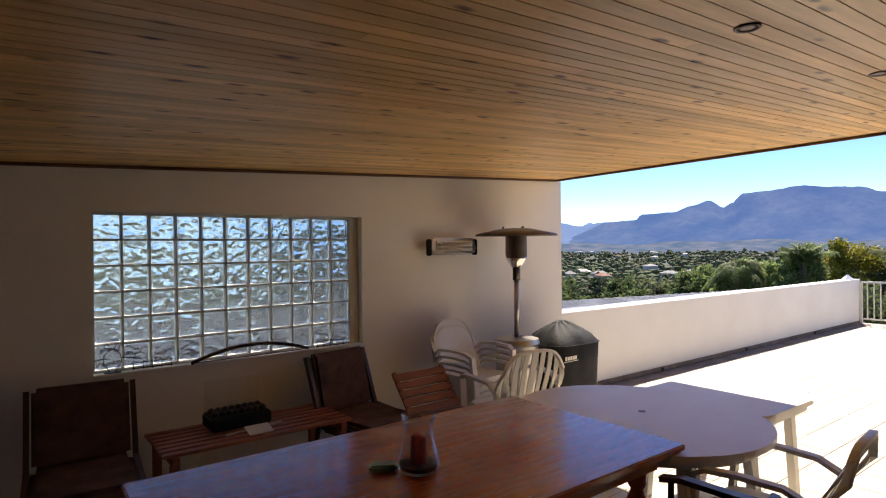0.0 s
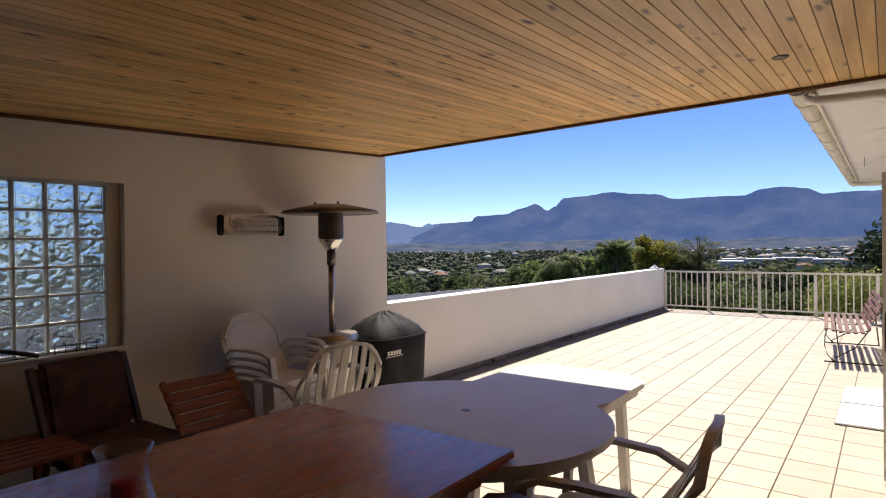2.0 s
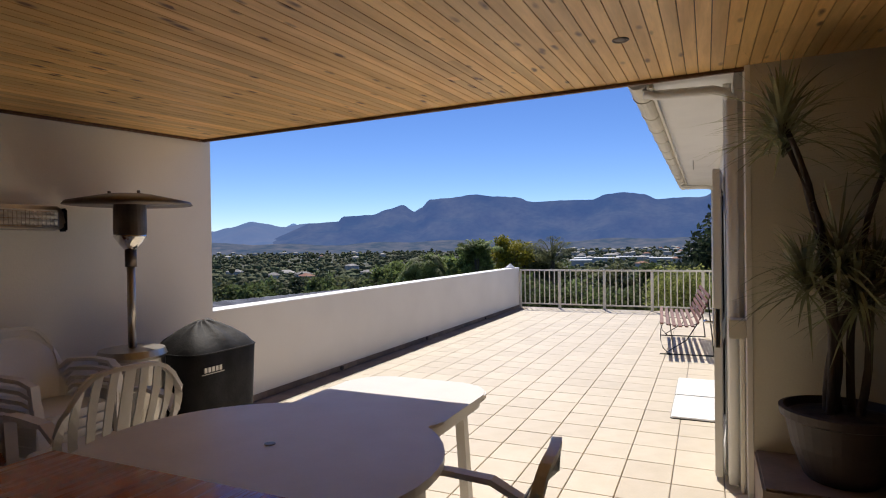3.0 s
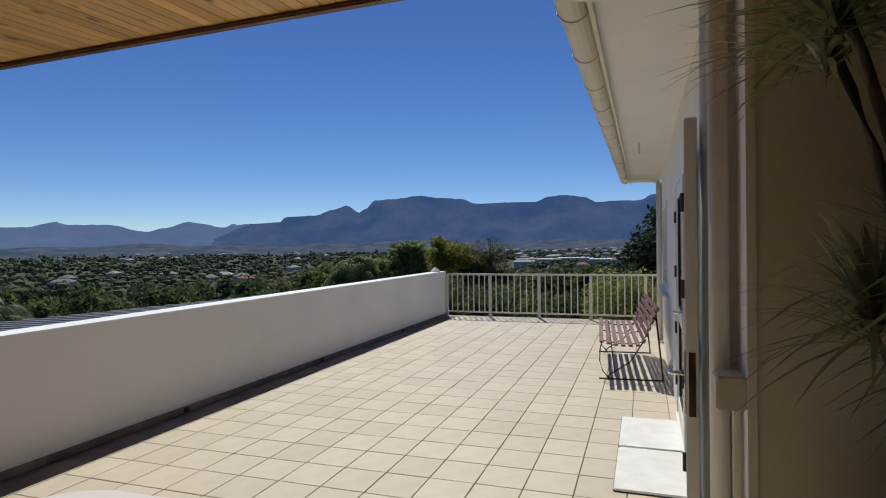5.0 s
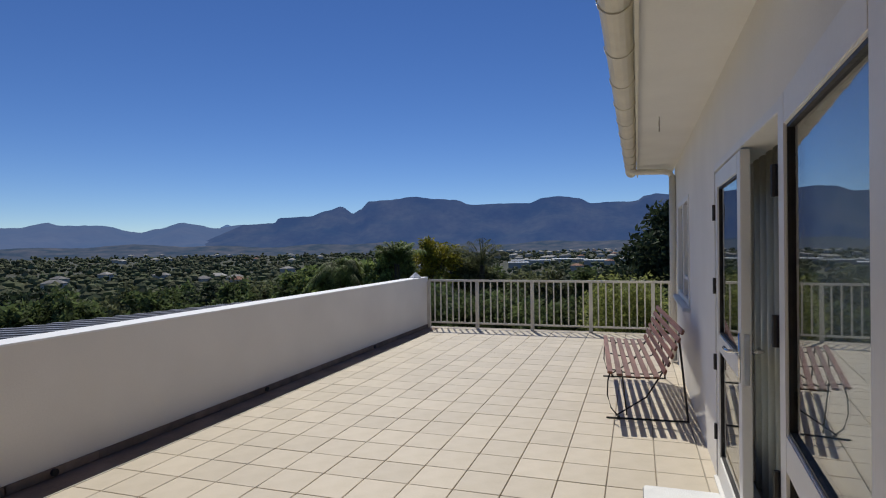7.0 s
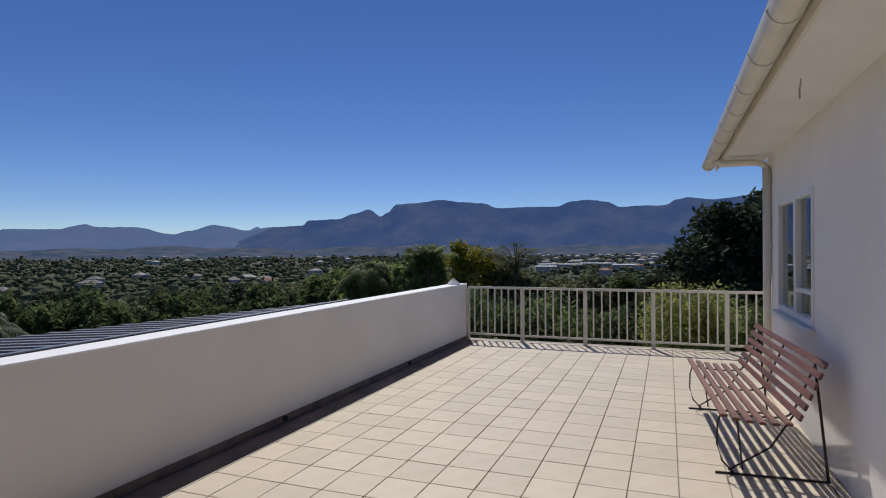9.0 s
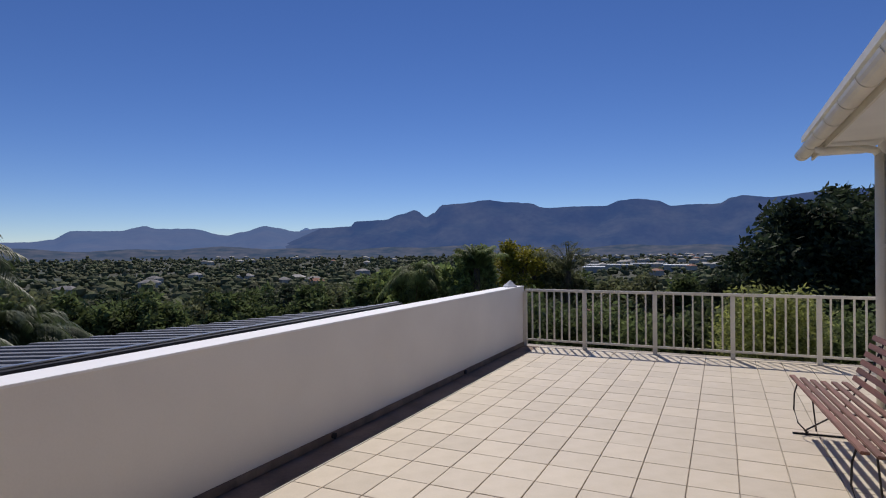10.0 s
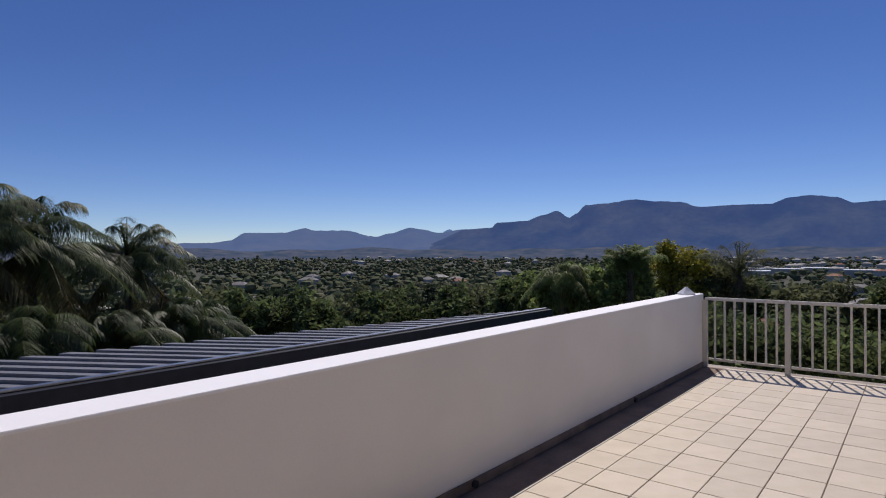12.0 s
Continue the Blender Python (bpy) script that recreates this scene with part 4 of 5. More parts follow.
gh = thing("patio_heater", (3.79, 4.25, 0), "tall bronze and steel gas patio heater with a round hood", "patio heater")
part("base", lathe(bmesh.new(), [(0.24, 0.0), (0.24, 0.03), (0.2, 0.05), (0.2, 0.74), (0.215, 0.76), (0.2, 0.8), (0.03, 0.81)], 36), M_STEEL, gh, "pale steel tank housing", smooth=False)
part("pole", tube(bmesh.new(), [(0, 0, 0.8), (0, 0, 1.36)], 0.026, 16), M_STEEL, gh, smooth=True)
part("valve", tube(bmesh.new(), [(0, 0, 1.35), (0, 0, 1.47)], 0.036, 16), M_DARKSTEEL, gh, smooth=True)
part("reflector_cup", lathe(bmesh.new(), [(0.03, 1.46), (0.05, 1.48), (0.1, 1.55), (0.1, 1.565)], 28), M_CHROME, gh, "chrome burner cup", smooth=True)
part("burner_screen", lathe(bmesh.new(), [(0.1, 1.566), (0.102, 1.6), (0.1, 1.77), (0.06, 1.78)], 28), M_DARKSTEEL, gh, "dark perforated burner screen")
hd = part("hood", lathe(bmesh.new(), [(0.39, 1.765), (0.375, 1.785), (0.26, 1.81), (0.14, 1.835), (0.01, 1.842), (0.01, 1.832), (0.14, 1.825), (0.26, 1.80), (0.37, 1.773)], 40), M_DARKSTEEL, gh, "bronze-brown round hood", smooth=True)
for a in (0.3, 2.4, 4.5):
    part("wing_nut", tube(bmesh.new(), [(0.12 * math.cos(a), 0.12 * math.sin(a), 1.83), (0.12 * math.cos(a), 0.12 * math.sin(a), 1.855)], 0.01, 8), M_DARKSTEEL, hd)
for k in range(3):
    a = 2.09 * k
    part("stay", tube(bmesh.new(), [(0.09 * math.cos(a), 0.09 * math.sin(a), 1.76), (0.1 * math.cos(a), 0.1 * math.sin(a), 1.83)], 0.006, 6), M_DARKSTEEL, gh)

gh.matrix_world = pose(3.79, 4.25, 0) @ Matrix.Diagonal((1.02, 1.02, 1.018, 1))
bq = thing("covered_barbecue", (4.36, 4.2, 0), "kettle barbecue under a fitted black vinyl cover", "barbecue")
bm = bmesh.new()
rings = []
N = 36
for z, rx, ry, sq in ((0.04, 0.33, 0.26, 5), (0.2, 0.325, 0.255, 5), (0.5, 0.335, 0.26, 5), (0.725, 0.345, 0.27, 5), (0.735, 0.34, 0.265, 5), (0.79, 0.3, 0.235, 3.4), (0.85, 0.235, 0.16, 2.6), (0.905, 0.15, 0.075, 2), (0.932, 0.07, 0.022, 2), (0.935, 0.02, 0.01, 2)):
    ring = []
    for k in range(N):
        a = 2 * math.pi * k / N
        c, s = math.cos(a), math.sin(a)
        q = (abs(c) ** sq + abs(s) ** sq) ** (-1 / sq)
        fold = 1 + 0.018 * math.sin(9 * a + 3 * z) * (1 if z < 0.74 else 1.6)
        ring.append(bm.verts.new((rx * c * q * fold, ry * s * q * fold, z + (0.012 * math.sin(7 * a) if 0.76 < z < 0.94 else 0))))
    rings.append(ring)
for u, v in zip(rings, rings[1:]):
    for k in range(N):
        bm.faces.new((u[k], u[(k + 1) % N], v[(k + 1) % N], v[k]))
bm.faces.new(rings[-1])
cv = part("cover", bm, M_VINYL, bq, smooth=True)
part("seam", tube(bmesh.new(), [rings_co for rings_co in [(0.348 * math.cos(2 * math.pi * k / 40) * (abs(math.cos(2 * math.pi * k / 40)) ** 5 + abs(math.sin(2 * math.pi * k / 40)) ** 5) ** -0.2, 0.273 * math.sin(2 * math.pi * k / 40) * (abs(math.cos(2 * math.pi * k / 40)) ** 5 + abs(math.sin(2 * math.pi * k / 40)) ** 5) ** -0.2, 0.732) for k in range(41)]], 0.006, 6), M_VINYL, cv)
bm = bmesh.new()
for k in range(5):
    box(bm, -0.25 + 0.035 * k, -0.225 + 0.035 * k, -0.275, -0.268, 0.6, 0.635)
box(bm, -0.27, -0.06, -0.274, -0.268, 0.585, 0.59)
part("badge", bm, M_STEEL, cv, "grey printed badge")
for x in (-0.26, 0.26):
    for y in (-0.2, 0.22):
        part("foot", tube(bmesh.new(), [(x, y, 0), (x, y, 0.06)], 0.02, 10), M_VINYL, bq)


# ---- potted dracaena ----
def strap(vs, fs, p, d, length, width, droop, n=4):
    """One long narrow leaf, folded along its middle, as a strip."""
    d = d.normalized()
    side = d.cross(Vector((0, 0, 1)))
    side = side.normalized() if side.length > 0.05 else Vector((1, 0, 0))
    i0 = len(vs)
    for k in range(n + 1):
        t = k / n
        c = p + d * (length * t) + Vector((0, 0, -droop * length * t * t))
        w = width * (0.35 + 1.3 * t if t < 0.4 else 0.87 * (1 - t) / 0.6) * 0.5 + 0.0005
        vs += [tuple(c - side * w), tuple(c + side * w)]
    for k in range(n):
        a = i0 + 2 * k
        fs.append((a, a + 1, a + 3, a + 2))


def rosette(vs, fs, p, axis, count, length, width, rng):
    for k in range(count):
        a, e = rng.uniform(0, 6.283), rng.uniform(-0.5, 1.35)
        d = Vector((math.cos(a) * math.cos(e), math.sin(a) * math.cos(e), math.sin(e))) + axis * 0.35
        strap(vs, fs, p + axis * rng.uniform(-0.12, 0.03), d, length * rng.uniform(0.7, 1.1), width, rng.uniform(0.12, 0.5))


rng = random.Random(11)
PB = (4.47, 0.05, 0.3)
pt = thing("potted_plant", PB, "tall potted dracaena with spiky grey-green leaves", "plant")
part("pot", lathe(bmesh.new(), [(0.15, 0.0), (0.17, 0.02), (0.225, 0.17), (0.25, 0.3), (0.272, 0.31), (0.278, 0.35), (0.255, 0.355), (0.243, 0.315), (0.001, 0.31)], 36), M_TERRA, pt, "dark brown glazed pot", smooth=False)
part("soil", lathe(bmesh.new(), [(0.241, 0.312), (0.15, 0.33), (0.001, 0.333)], 24), M_SOIL, pt)
for (bx, by), (tx, ty, tz) in (((0.02, 0.03), (-0.1, 0.26, 1.8)), ((-0.05, 0.06), (0.06, 0.24, 1.74)), ((0.05, -0.05), (0.0, -0.2, 1.58)), ((0.0, 0.05), (0.03, 0.14, 1.02)), ((0.06, 0.0), (-0.05, -0.06, 0.95)), ((-0.04, -0.06), (-0.06, 0.02, 1.15)), ((0.03, 0.06), (0.12, -0.16, 1.0))):
    stem = arc((bx, by, 0.31), (tx, ty, tz), (0.05, -0.09 if ty > 0 else 0.05, 0.05), 9)
    part("stem", tube(bmesh.new(), stem, 0.02, 8, 0.013), M_BARK, pt, smooth=True)
    vs, fs = [], []
    rosette(vs, fs, Vector((tx, ty, tz)), Vector((0, 0, 1)), 95, 0.43, 0.021, rng)
    if tz < 1.2:
        rosette(vs, fs, Vector((tx, ty, tz - 0.1)), Vector((0, 0, -0.4)), 30, 0.42, 0.018, rng)
    raw("leaf_tuft", vs, fs, M_POTLEAF, pt)

# ---- ground, mountains, valley ----
def ground_z(x, y):
    """The hill falls from the terrace to the valley floor."""
    d = math.hypot(max(0.0, x - 12), max(0.0, y - 5))
    return -5.0 - 29.0 * (1 - math.exp(-d / 170.0)) + 1.2 * math.sin(x * 0.021 + 1) * math.cos(y * 0.017) * min(1, d / 120)


EYE0 = Vector((5.2, 1.7, 1.5))


def polar(az, d):
    return EYE0.x + d * math.cos(radians(az)), EYE0.y + d * math.sin(radians(az))


radii = [0, 6, 12, 18, 25, 35, 50, 70, 95, 130, 175, 230, 300, 400, 550, 750, 1000, 1400, 1900, 2600, 3500, 4900]
vs, fs = [], []
NA = 96
for r in radii:
    for k in range(NA):
        a = 2 * math.pi * k / NA
        x, y = 8 + r * math.cos(a), 2 + r * math.sin(a)
        vs.append((x, y, ground_z(x, y)))
for i in range(len(radii) - 1):
    for k in range(NA):
        fs.append((i * NA + k, i * NA + (k + 1) % NA, (i + 1) * NA + (k + 1) % NA, (i + 1) * NA + k))
gd = raw("ground", vs, fs, M_GROUND, smooth=True)
tagged(gd, "green and brown valley floor falling away from the house", "ground", kind="structure")

# ridge line: bearing in degrees and height angle in tenths of a degree
RIDGE = [(-40, 30), (-20, 44), (-8, 47), (-3.86, 43.3), (-1.64, 45.8), (-0.8, 44.3), (0.26, 39.4), (2.45, 39.7), (4.03, 38.8), (5.42, 44.3), (7.07, 46.4), (8.52, 45.3), (10, 40.5), (12.24, 40.7), (15.4, 39.8), (17.27, 45), (19.2, 46.1), (21.07, 48.2), (23.81, 45.2), (25.41, 44), (26.41, 35.6), (26.94, 32.5),
         (28.15, 39.1), (29.49, 35), (31.11, 29.7), (33.83, 28.3), (34.38, 23.4), (37.13, 21.8), (39.61, 18.6), (41.1, 21.9), (42.25, 23.6), (44.29, 18), (45.65, 14.7), (48.63, 20.7), (51.5, 20.5), (52.28, 22.6), (54.41, 18.2), (57.69, 17.9), (59.17, 10.5), (60.76, 8.4), (62.73, 8.3), (66, 6), (90, 4), (120, 3)]


def ridge_at(az):
    for (a, h), (b, g) in zip(RIDGE, RIDGE[1:]):
        if a <= az <= b:
            t = (az - a) / (b - a)
            t = t * t * (3 - 2 * t)
            return h + (g - h) * t
    return 3.0


def mountain(az0, az1, dist, depth, height, mat, label, seed, count):
    """A range along the bearings az0 to az1, whose crest stands at dist; height gives the angle of the crest."""
    vs, fs, layers = [], [], 15
    for i in range(count + 1):
        az = az0 + (az1 - az0) * i / count
        top = math.tan(radians(height(az) / 10)) * dist + 0.0007 * dist * noise.noise(Vector((az * 1.9, seed, 0))) + 0.0006 * dist * noise.noise(Vector((az * 6, seed + 3, 0)))
        for j in range(layers):
            t = j / (layers - 1)
            x, y = polar(az, dist - depth * (1 - t))
            gul = noise.fractal(Vector((x / 300, y / 300, 5 + seed)), 1.0, 2.1, 5)
            z = -36 + (top + 36) * (t ** 1.35) * (1 + 0.45 * gul * (1 - t) * min(1, t * 3)) + 60 * gul * t * (1 - t)
            vs.append((x, y, z))
    for i in range(count):
        for j in range(layers - 1):
            a = i * layers + j
            fs.append((a, a + 1, a + layers + 1, a + layers))
    tagged(raw("mountain_range", vs, fs, mat, smooth=True), label, "mountains", kind="structure")


def main_crest(az):
    h = ridge_at(az)
    return h if az < 37.1 else max(3.0, min(h, 21.8 - 4.5 * (az - 37.1)))


def foot_crest(az):
    return 2.6 + 1.2 * math.sin(az * 0.31) + 0.9 * math.sin(az * 0.83 + 1)


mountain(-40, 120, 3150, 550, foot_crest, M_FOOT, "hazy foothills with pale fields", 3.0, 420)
mountain(-40, 56, 4050, 800, main_crest, M_MOUNT, "long mountain range beyond the valley, blue haze painted into its colour", 0.0, 380)
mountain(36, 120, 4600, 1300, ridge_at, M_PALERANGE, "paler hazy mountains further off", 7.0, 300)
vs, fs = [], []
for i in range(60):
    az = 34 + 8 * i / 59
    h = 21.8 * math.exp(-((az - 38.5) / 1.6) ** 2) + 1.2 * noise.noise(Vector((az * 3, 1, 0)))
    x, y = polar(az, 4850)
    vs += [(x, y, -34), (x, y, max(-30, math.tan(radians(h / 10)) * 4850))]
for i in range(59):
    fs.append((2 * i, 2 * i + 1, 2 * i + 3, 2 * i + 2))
tagged(raw("far_peak", vs, fs, M_FARPEAK), "distant peak behind the range, paled by painted haze", "mountains", kind="structure")

# valley woods: each tree a few uneven lumps
rs = np.random.RandomState(5)
t0 = bmesh.new()
bmesh.ops.create_icosphere(t0, subdivisions=1, radius=1)
LV, LF = np.array([v.co[:] for v in t0.verts]), [tuple(v.index for v in f.verts) for f in t0.faces]
t0.free()


def lumps(spots, rng_np, per, spread):
    """Joined uneven clumps: spots are x, y, z, radius."""
    vs, fs = [], []
    for x, y, z, r in spots:
        for _ in range(per):
            c = np.array((x, y, z)) + rng_np.normal(0, 1, 3) * r * np.array((spread, spread, spread * 0.55))
            q = LV * (1 + rng_np.uniform(-0.38, 0.38, (len(LV), 1))) * r * rng_np.uniform(0.45, 0.8) * np.array((1, 1, 0.85))
            i0 = len(vs)
            vs += (q + c).tolist()
            fs += [tuple(i + i0 for i in f) for f in LF]
    return vs, fs


spots = []
for _ in range(9000):
    d = 130 * (2450 / 130) ** (rs.uniform(0, 1) ** 0.72)
    az = rs.uniform(-25, 95)
    x, y = polar(az, d)
    if noise.noise(Vector((x * 0.006, y * 0.006, 2))) < -0.22 and d > 150:
        continue
    if 1 < az < 14 and 420 < d < 1500 and rs.uniform(0, 1) < 0.45:
        continue
    r = rs.uniform(2.4, 5.2) * (1 + d / 3200)
    spots.append((x, y, ground_z(x, y) + r * 0.75, r))
vs, fs = lumps(spots, rs, 4, 0.85)
tagged(raw("valley_trees", vs, fs, M_WOODS), "dark green trees scattered over the valley", "trees", kind="stuff")
for az, d, w, l in ((41, 190, 30, 22), (47, 260, 40, 26), (41.8, 330, 26, 18), (14, 420, 60, 40)):
    x, y = polar(az, d)
    fv = [(x + math.cos(a) * w * (0.8 + 0.3 * math.sin(3 * a)), y + math.sin(a) * l, 0) for a in [k * math.pi / 10 for k in range(20)]]
    fv = [(px, py, ground_z(px, py) + 0.6) for px, py, _ in fv]
    tagged(raw("field", fv, [tuple(range(20))], M_FIELD), "bright green mown field in the valley", "field", kind="structure")


def far_house(m, w, l, h, roofmat, label):
    t = thing("house", (0, 0, 0), label, "house", "valley houses")
    part("wall", B(-w / 2, w / 2, -l / 2, l / 2, -3, h), M_HOUSEWALL, t)
    bm = bmesh.new()
    e = 0.5
    v = [bm.verts.new(p) for p in ((-w / 2 - e, -l / 2 - e, h), (w / 2 + e, -l / 2 - e, h), (w / 2 + e, l / 2 + e, h), (-w / 2 - e, l / 2 + e, h), (-w / 2 + l / 2, 0, h + l * 0.26), (w / 2 - l / 2, 0, h + l * 0.26))]
    for f in ((0, 1, 5, 4), (1, 2, 5), (2, 3, 4, 5), (3, 0, 4), (3, 2, 1, 0)):
        bm.faces.new([v[i] for i in f])
    part("roof", bm, roofmat, t)
    for k in (-1, 0, 1):
        part("window", B(k * w * 0.3 - 0.7, k * w * 0.3 + 0.7, -l / 2 - 0.05, -l / 2 + 0.05, h * 0.35, h * 0.8), M_DARKSTEEL, t)
    t.matrix_world = m
    return t


H = [far_house(pose(0, 0, -60), 15, 9, 3.2, M_HOUSEROOF, "low pale house with a grey hipped roof"), far_house(pose(30, 0, -60), 13, 9, 3.2, M_REDROOF, "low pale house with a red tiled roof"),
     far_house(pose(60, 0, -60), 16, 10, 3.4, M_HOUSEWALL, "low house with a bright white roof")]
for k in range(55):
    d = 130 * (950 / 130) ** rs.uniform(0, 1)
    x, y = polar(rs.uniform(-12, 75), d)
    pick = rs.choice(3, p=(0.72, 0.14, 0.14))
    copy_thing(H[pick], pose(x, y, ground_z(x, y) + 3.2 + d * 0.005, 0, 0, rs.uniform(0, 180)))
for k in range(80):
    d = rs.uniform(950, 2300)
    x, y = polar(rs.uniform(0.5, 15) if k < 55 else rs.uniform(15, 48), d)
    copy_thing(H[rs.choice(3, p=(0.45, 0.1, 0.45))], pose(x, y, ground_z(x, y) + 3.6 + d * 0.004, 0, 0, rs.uniform(0, 180)))
for o in H:
    for c in (*o.children_recursive, o):
        bpy.data.objects.remove(c)
for az, d, w in ((9.6, 1000, 70), (6.2, 1050, 60), (3.6, 960, 40), (11, 900, 30)):
    x, y = polar(az, d)
    t = thing("warehouse", (x, y, ground_z(x, y)), "long white flat-roofed warehouse in the town", "warehouse", "warehouses", turn=az + 90)
    part("wall", B(-w / 2, w / 2, -18, 18, -4, 9), M_HOUSEWALL, t)
    part("roof", B(-w / 2 - 1, w / 2 + 1, -19, 19, 9.0, 10.2), M_WHITE, t)


# ---- trees close by ----
def leaf_cloud(centres, per, size, rng, aspect=2.2, hang=0.0):
    """Small folded leaves round many centres (x, y, z, radius)."""
    vs, fs = [], []
    for x, y, z, r in centres:
        for _ in range(per):
            u = Vector((rng.gauss(0, 1), rng.gauss(0, 1), rng.gauss(0, 1)))
            u = u.normalized() * r * rng.uniform(0.35, 1.0) ** 0.6
            c = Vector((x, y, z)) + u
            d = Vector((rng.gauss(0, 1), rng.gauss(0, 1), rng.gauss(0, 0.7) - hang)).normalized()
            w = d.cross(Vector((rng.gauss(0, 1), rng.gauss(0, 1), rng.gauss(0, 1)))).normalized()
            s = size * rng.uniform(0.6, 1.3)
            i0 = len(vs)
            vs += [tuple(c), tuple(c + d * s * 0.5 + w * s / aspect * 0.5), tuple(c + d * s), tuple(c + d * s * 0.5 - w * s / aspect * 0.5)]
            fs.append((i0, i0 + 1, i0 + 2, i0 + 3))
    return vs, fs


def broad_tree(name, at, zc, crown, mat, label, seed, n=46, per=130, size=0.22, hang=0.0, squash=0.8, flat=0.0):
    """A tapered trunk, limbs, and a crown of leaf clumps with gaps."""
    rng = random.Random(seed)
    gz = ground_z(at[0], at[1])
    height = (zc - gz) / 0.68
    t = thing(name, (at[0], at[1], gz), label, "tree")
    part("trunk", tube(bmesh.new(), arc((0, 0, -0.3), (0.3, 0.2, height * 0.62), (0.25, -0.2, 0), 8), 0.05 * height ** 0.8, 10, 0.06), M_BARK, t, smooth=True)
    cs = []
    for k in range(n):
        a, e = rng.uniform(0, 6.283), rng.uniform(-0.6, 1.4)
        rr = crown * rng.uniform(0.35, 0.95)
        c = Vector((math.cos(a) * math.cos(e) * rr, math.sin(a) * math.cos(e) * rr, height * 0.68 + math.sin(e) * rr * squash))
        cs.append((*c, crown * rng.uniform(0.16, 0.3)))
    for c in cs[:12]:
        part("limb", tube(bmesh.new(), arc((0.2, 0.1, height * rng.uniform(0.3, 0.55)), c[:3], (0, 0, 0.3), 6), 0.09, 7, 0.02), M_BARK, t)
    vs, fs = leaf_cloud(cs, per, size, rng, hang=hang)
    raw("crown", vs, fs, mat, t)
    return t


def palm(at, top, spread, label, seed, fronds=34, dry=2, low=0.35, droop=0.6, leaf=None, blade=0.03):
    """A slim trunk and arching feather fronds."""
    rng = random.Random(seed)
    gz = ground_z(at[0], at[1])
    h = top - gz
    t = thing("palm_tree", (at[0], at[1], gz), label, "palm", "palms beyond the parapet")
    part("trunk", tube(bmesh.new(), arc((0, 0, -0.3), (0, 0, h), (0.15, 0.1, 0), 10), 0.17, 12, 0.11), M_BARK, t, smooth=True)
    for k in range(fronds + dry):
        old = k >= fronds
        a, e = k * 2.399 + rng.uniform(-0.3, 0.3), (rng.uniform(-0.9, -0.5) if old else rng.uniform(low, 1.45))
        L, vs, fs = spread * rng.uniform(0.85, 1.15), [], []
        d = Vector((math.cos(a) * math.cos(e), math.sin(a) * math.cos(e), math.sin(e)))
        side = Vector((-math.sin(a), math.cos(a), 0))
        spine = [Vector((0, 0, h)) + d * (L * s / 22) + Vector((0, 0, -droop * L * (s / 22) ** 2.5)) for s in range(23)]
        for s in range(2, 23):
            tang = (spine[s] - spine[s - 1]).normalized()
            for q in (-1, 1):
                for o in (0.0, 0.33, 0.66):
                    p = spine[s] - tang * (o * L / 22)
                    ll = spread * 0.26 * (1 - 0.55 * (s / 22) ** 2) * rng.uniform(0.8, 1.15)
                    strap(vs, fs, p, side * q + tang * 0.55 + Vector((0, 0, -0.25 + 0.3 * rng.random())), ll, blade, rng.uniform(0.4, 1.0), 3)
        i0 = len(vs)
        for s, p in enumerate(spine):
            w = 0.03 * (1 - s / 26)
            vs += [tuple(p - side * w), tuple(p + side * w)]
            if s:
                b = i0 + 2 * s
                fs.append((b - 2, b - 1, b + 1, b))
        raw("frond", vs, fs, M_DRYPALM if old else (leaf or M_PALM), t, "dry brown frond" if old else "")


palm(polar(28.0, 24), 0.3, 1.9, "green drooping feather palm beyond the parapet end", 1, 46, 1, 0.35, 0.8, M_FRESH, 0.017)
palm(polar(22.3, 22), 0.85, 1.4, "upright feather palm beside the yellow tree", 2, 46, 1, 0.7, 0.4, M_FRESH, 0.015)
palm(polar(13.6, 25), 0.6, 2.0, "loose feather palm behind the yellow tree", 9, 16, 2, 0.8, 0.4, M_OLIVE, 0.015)
broad_tree("garden_tree", polar(27.0, 25), -0.35, 1.7, M_FRESH, "fresh green weeping tree beyond the parapet end", 70, 60, 200, 0.24, hang=0.9)
broad_tree("garden_tree", polar(22.6, 23), 0.25, 1.25, M_FRESH, "fresh green upright bushy tree beyond the parapet", 71, 50, 190, 0.2, hang=-0.5, squash=1.1)
broad_tree("garden_tree", polar(31.0, 27), -0.7, 1.7, M_FRESH, "fresh green garden tree on the slope", 72, 46, 170, 0.22, hang=0.4)
broad_tree("garden_tree", polar(14.6, 26), -0.2, 1.3, M_OLIVE, "olive green bushy tree behind the railing", 73, 46, 170, 0.18)
palm((14.4, 22.0), 1.15, 2.4, "tall feather palm beyond the metal roof", 3, 44, 9, 0.0, 0.48)
palm((11.5, 21.0), 1.6, 2.6, "feather palm with browning fronds beyond the metal roof", 4, 42, 14, 0.0, 0.5)
palm((9.6, 20.0), 2.0, 2.6, "feather palm with browning fronds by the slope", 5, 42, 14, 0.0, 0.5)
for k, (x, y, top) in enumerate(((15.6, 21.0, -1.0), (13.2, 19.6, -1.1), (10.6, 18.6, -0.6), (17.6, 23.0, -1.3))):
    palm((x, y), top, 2.2, "low dark feather palm under the taller palms", 90 + k, 40, 4, -0.3, 0.6)
broad_tree("yellow_tree", polar(18.5, 26), 0.55, 1.55, M_YELLOWLEAF, "yellow-flowering feathery tree beyond the railing", 6, 44, 190, 0.15, hang=0.3)
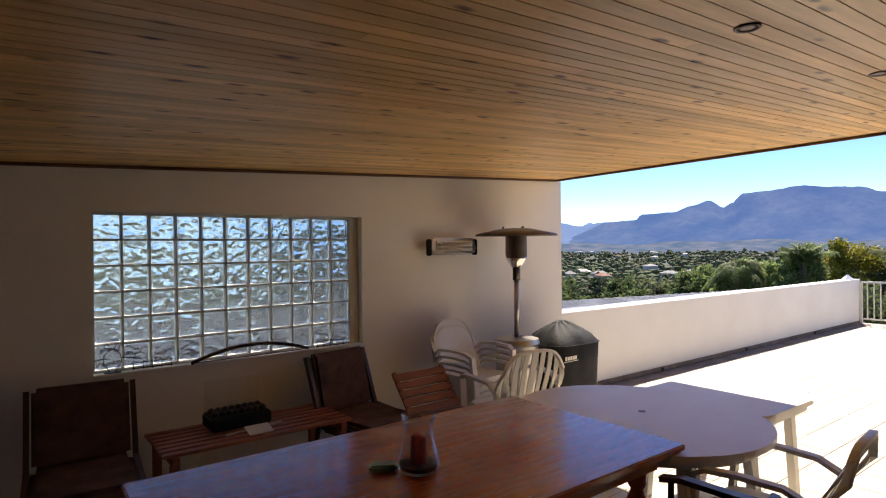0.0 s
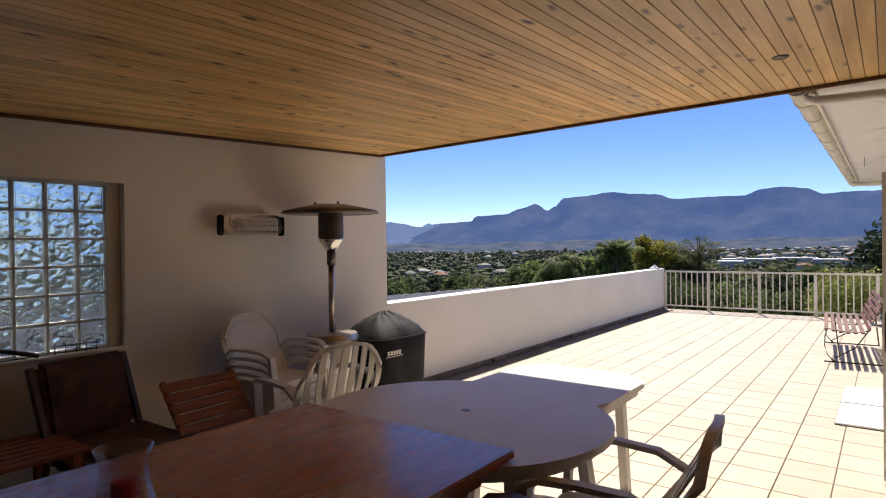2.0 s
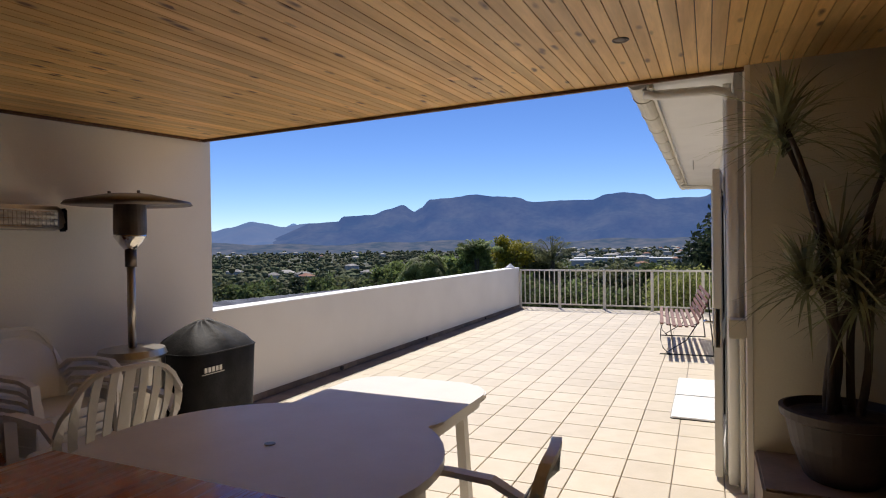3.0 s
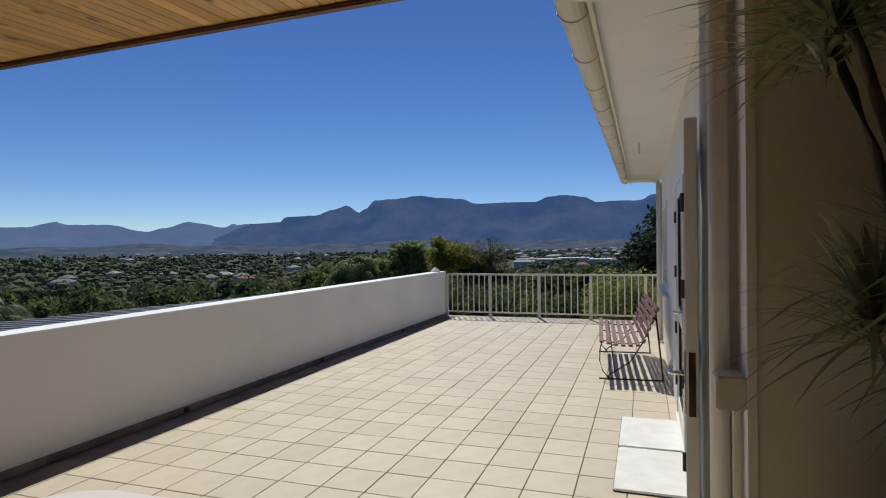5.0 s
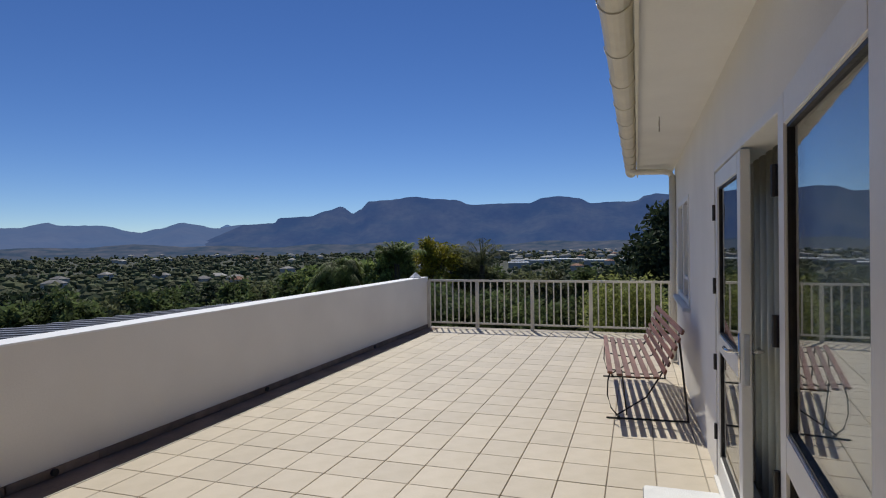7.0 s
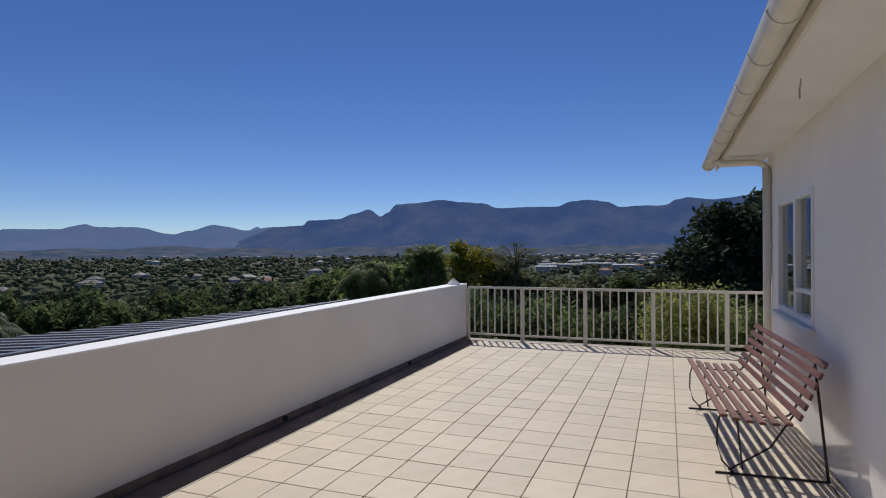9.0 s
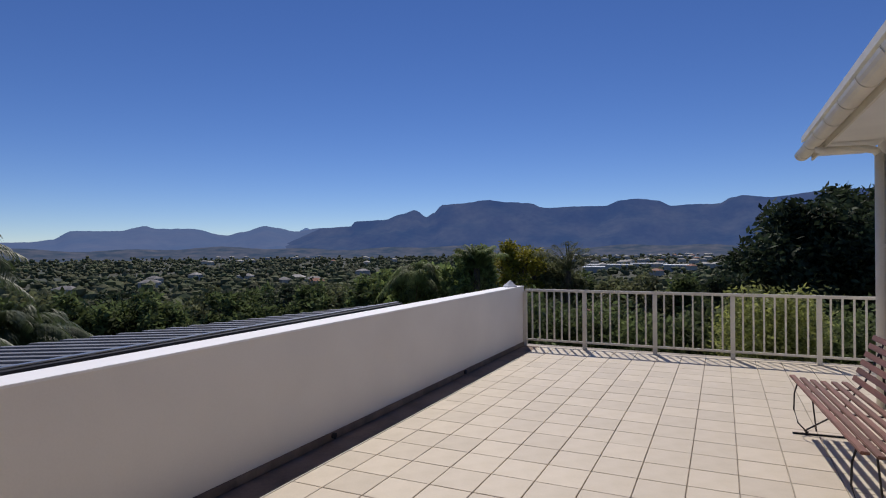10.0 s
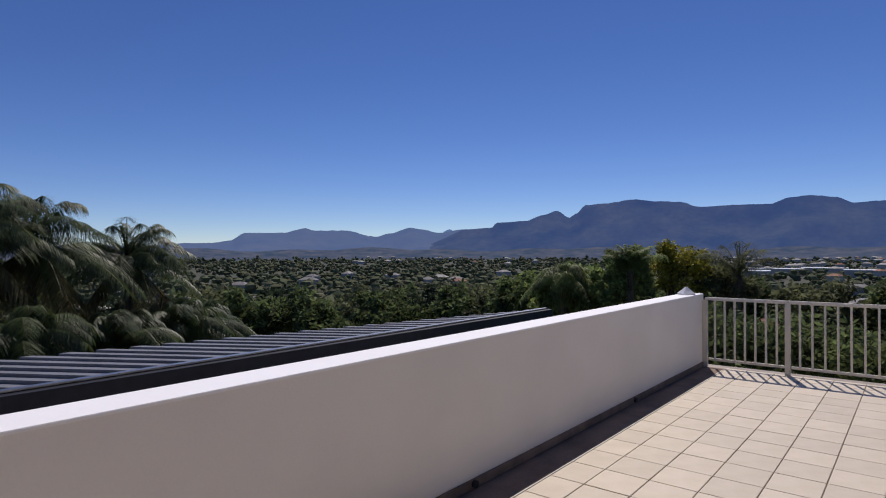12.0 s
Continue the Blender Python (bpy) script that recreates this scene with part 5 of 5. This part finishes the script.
broad_tree("dark_tree", (31.0, -1.5), -0.1, 3.4, M_DARKLEAF, "large dense dark-green tree beside the house", 7, 120, 240, 0.3, squash=0.95)
broad_tree("dark_tree", (32.5, -3.2), 0.9, 2.8, M_DARKLEAF, "large dense dark-green tree beside the house", 17, 100, 200, 0.3, squash=1.05)
GARDEN = ((12.6, 29, 0.1, 1.5), (8.0, 27, -0.8, 2.0), (3.5, 27, -0.9, 2.0), (0.0, 24, -0.8, 1.8), (31, 27, -0.6, 2.0), (33.5, 33, -1.2, 2.4), (37, 45, -2.4, 3.0), (41, 52, -3.4, 3.4), (45, 46, -3.2, 3.4), (48, 60, -4.0, 4.4),
          (51, 40, -3.2, 3.2), (54, 66, -4.2, 4.6), (57, 42, -3.2, 3.6), (60, 55, -3.4, 4.2), (63, 34, -2.6, 3.0), (67, 30, -2.2, 2.8), (71, 36, -1.8, 3.2), (76, 34, -1.2, 3.2), (22, 38, -1.6, 2.6), (26.5, 34, -1.0, 2.2), (43, 75, -5.0, 5.0), (35.5, 70, -4.5, 4.5), (80, 30, -0.8, 3.0))
for k, (az, d, _, cr) in enumerate(GARDEN):
    hh = 1.5 - d * (0.052 if az > 33 else 0.036) - cr * 0.9
    broad_tree("garden_tree", polar(az, d), hh, cr, (M_HEDGE, M_OLIVE, M_HEDGE, M_DARKLEAF)[k % 4], "dense green garden tree on the slope", 30 + k, 34, 130, 0.13 * cr)


def shrub(name, at, w, l, z0, z1, mat, label, seed, n, per, size, hang=0.0):
    rng = random.Random(seed)
    t = thing(name, (at[0], at[1], z0), label, "shrub")
    for k in range(5):
        part("stem", tube(bmesh.new(), arc((rng.uniform(-w, w) * 0.3, rng.uniform(-l, l) * 0.3, -0.3), (rng.uniform(-w, w) * 0.7, rng.uniform(-l, l) * 0.7, (z1 - z0) * 0.7), (0, 0, 0.1), 5), 0.03, 6, 0.01), M_BARK, t)
    cs = [(rng.uniform(-w, w), rng.uniform(-l, l), (z1 - z0) * rng.uniform(0.62, 0.98), rng.uniform(0.25, 0.45)) for _ in range(n)]
    vs, fs = leaf_cloud(cs, per, size, rng, hang=hang)
    raw("foliage", vs, fs, mat, t)


for k in range(7):
    shrub("hedge_shrub", (16.6 + 0.3 * (k % 2), 5.6 - 1.45 * k), 0.8, 0.85, -5.0, 0.5 - 0.1 * (k % 3), M_HEDGE if k not in (5, 6) else M_DARKLEAF, "dense dark green hedge shrub behind the railing", 60 + k, 64, 120, 0.13)
shrub("lime_shrub", (15.45, 1.2), 0.4, 0.5, -1.6, 0.66, M_LIME, "feathery lime-green shrub behind the railing", 80, 50, 190, 0.075, hang=-0.3)

# ---- neighbouring metal roof ----
mr = thing("metal_roof", (0, 0, 0), "grey ribbed metal roof beyond the parapet", "roof")
bm = bmesh.new()
ya, ribs = 7.25, 56
for k in range(ribs):
    x0 = 14.6 - 0.25 * k
    ln = (14.9 - x0) / 4.35 * 1.05 + 0.02
    for a, b, z in ((0, 0.155, 0.525), (0.155, 0.25, 0.552)):
        lo = [(x0 - a, ya), (x0 - b, ya), (x0 - b - 0.62 * (ln + 0.08 * b), ya + ln + 0.08 * b), (x0 - a - 0.62 * (ln + 0.08 * a), ya + ln + 0.08 * a)]
        slab(bm, lo, 0.5, z)
part("sheet", bm, M_ROOFMETAL, mr)
part("gutter_board", B(0.3, 14.75, ya - 0.14, ya - 0.001, 0.15, 0.545), M_BLACKMETAL, mr, "black gutter board")
part("flashing", B(0.3, 14.75, ya - 0.06, ya + 0.012, 0.553, 0.566, bevel=0.003), M_STEEL, mr, "pale metal edge strip")
part("wall", B(1.4, 11.5, ya + 0.02, ya + 0.3, -5.5, 0.49), M_HOUSEWALL, mr)

# ---- terrace tiles ----
fl = bpy.data.objects["floor"]
TW, TL = PX - 0.006, PY - 0.006
tile = B(-TW / 2, TW / 2, -TL / 2, TL / 2, -0.012, 0.0, bevel=0.0)
bmesh.ops.bevel(tile, geom=[e for e in tile.edges if all(v.co.z > -0.001 for v in e.verts)], offset=0.003, segments=1, affect="EDGES")
first, vs, fs = None, [], []
TV = None
for i in range(-41, 15):
    for j in range(-21, 9):
        x, y = JX + (i + 0.5) * PX, JY + (j + 0.5) * PY
        if x - PX / 2 < -4.2 or x + PX / 2 > XR + 0.1 or (x < 4.9 and y + PY / 2 > YW + 0.16) or y - PY / 2 < -3.4:
            continue
        if x > 4.9 and y < YH - 0.1:
            continue
        if x > 4.9 and y + PY / 2 > 4.409:
            cut = (4.406 - (y - PY / 2)) / PY
            if cut > 0.1:
                vs.append((x, y - PY / 2 + cut * PY / 2, cut))
            continue
        if 5.2 < x < 12.6 and YH < y < YW - 0.1:
            if first is None:
                first = part("tile", tile, M_TILE, fl)
                TV = [v.co.copy() for v in first.data.vertices]
                TF = [tuple(p.vertices) for p in first.data.polygons]
                first.matrix_basis = pose(x, y, 0)
            else:
                piece("tile", first.data, fl, pose(x, y, random.uniform(-0.0008, 0.0008), random.uniform(-0.12, 0.12), random.uniform(-0.12, 0.12), random.uniform(-0.25, 0.25)))
        else:
            vs.append((x, y, 1.0))
verts, faces = [], []
for x, y, cut in vs:
    i0 = len(verts)
    verts += [(v.x + x, v.y * cut + y, v.z) for v in TV]
    faces += [tuple(i + i0 for i in f) for f in TF]
raw("tiles", verts, faces, M_TILE_S, fl, kind="stuff")
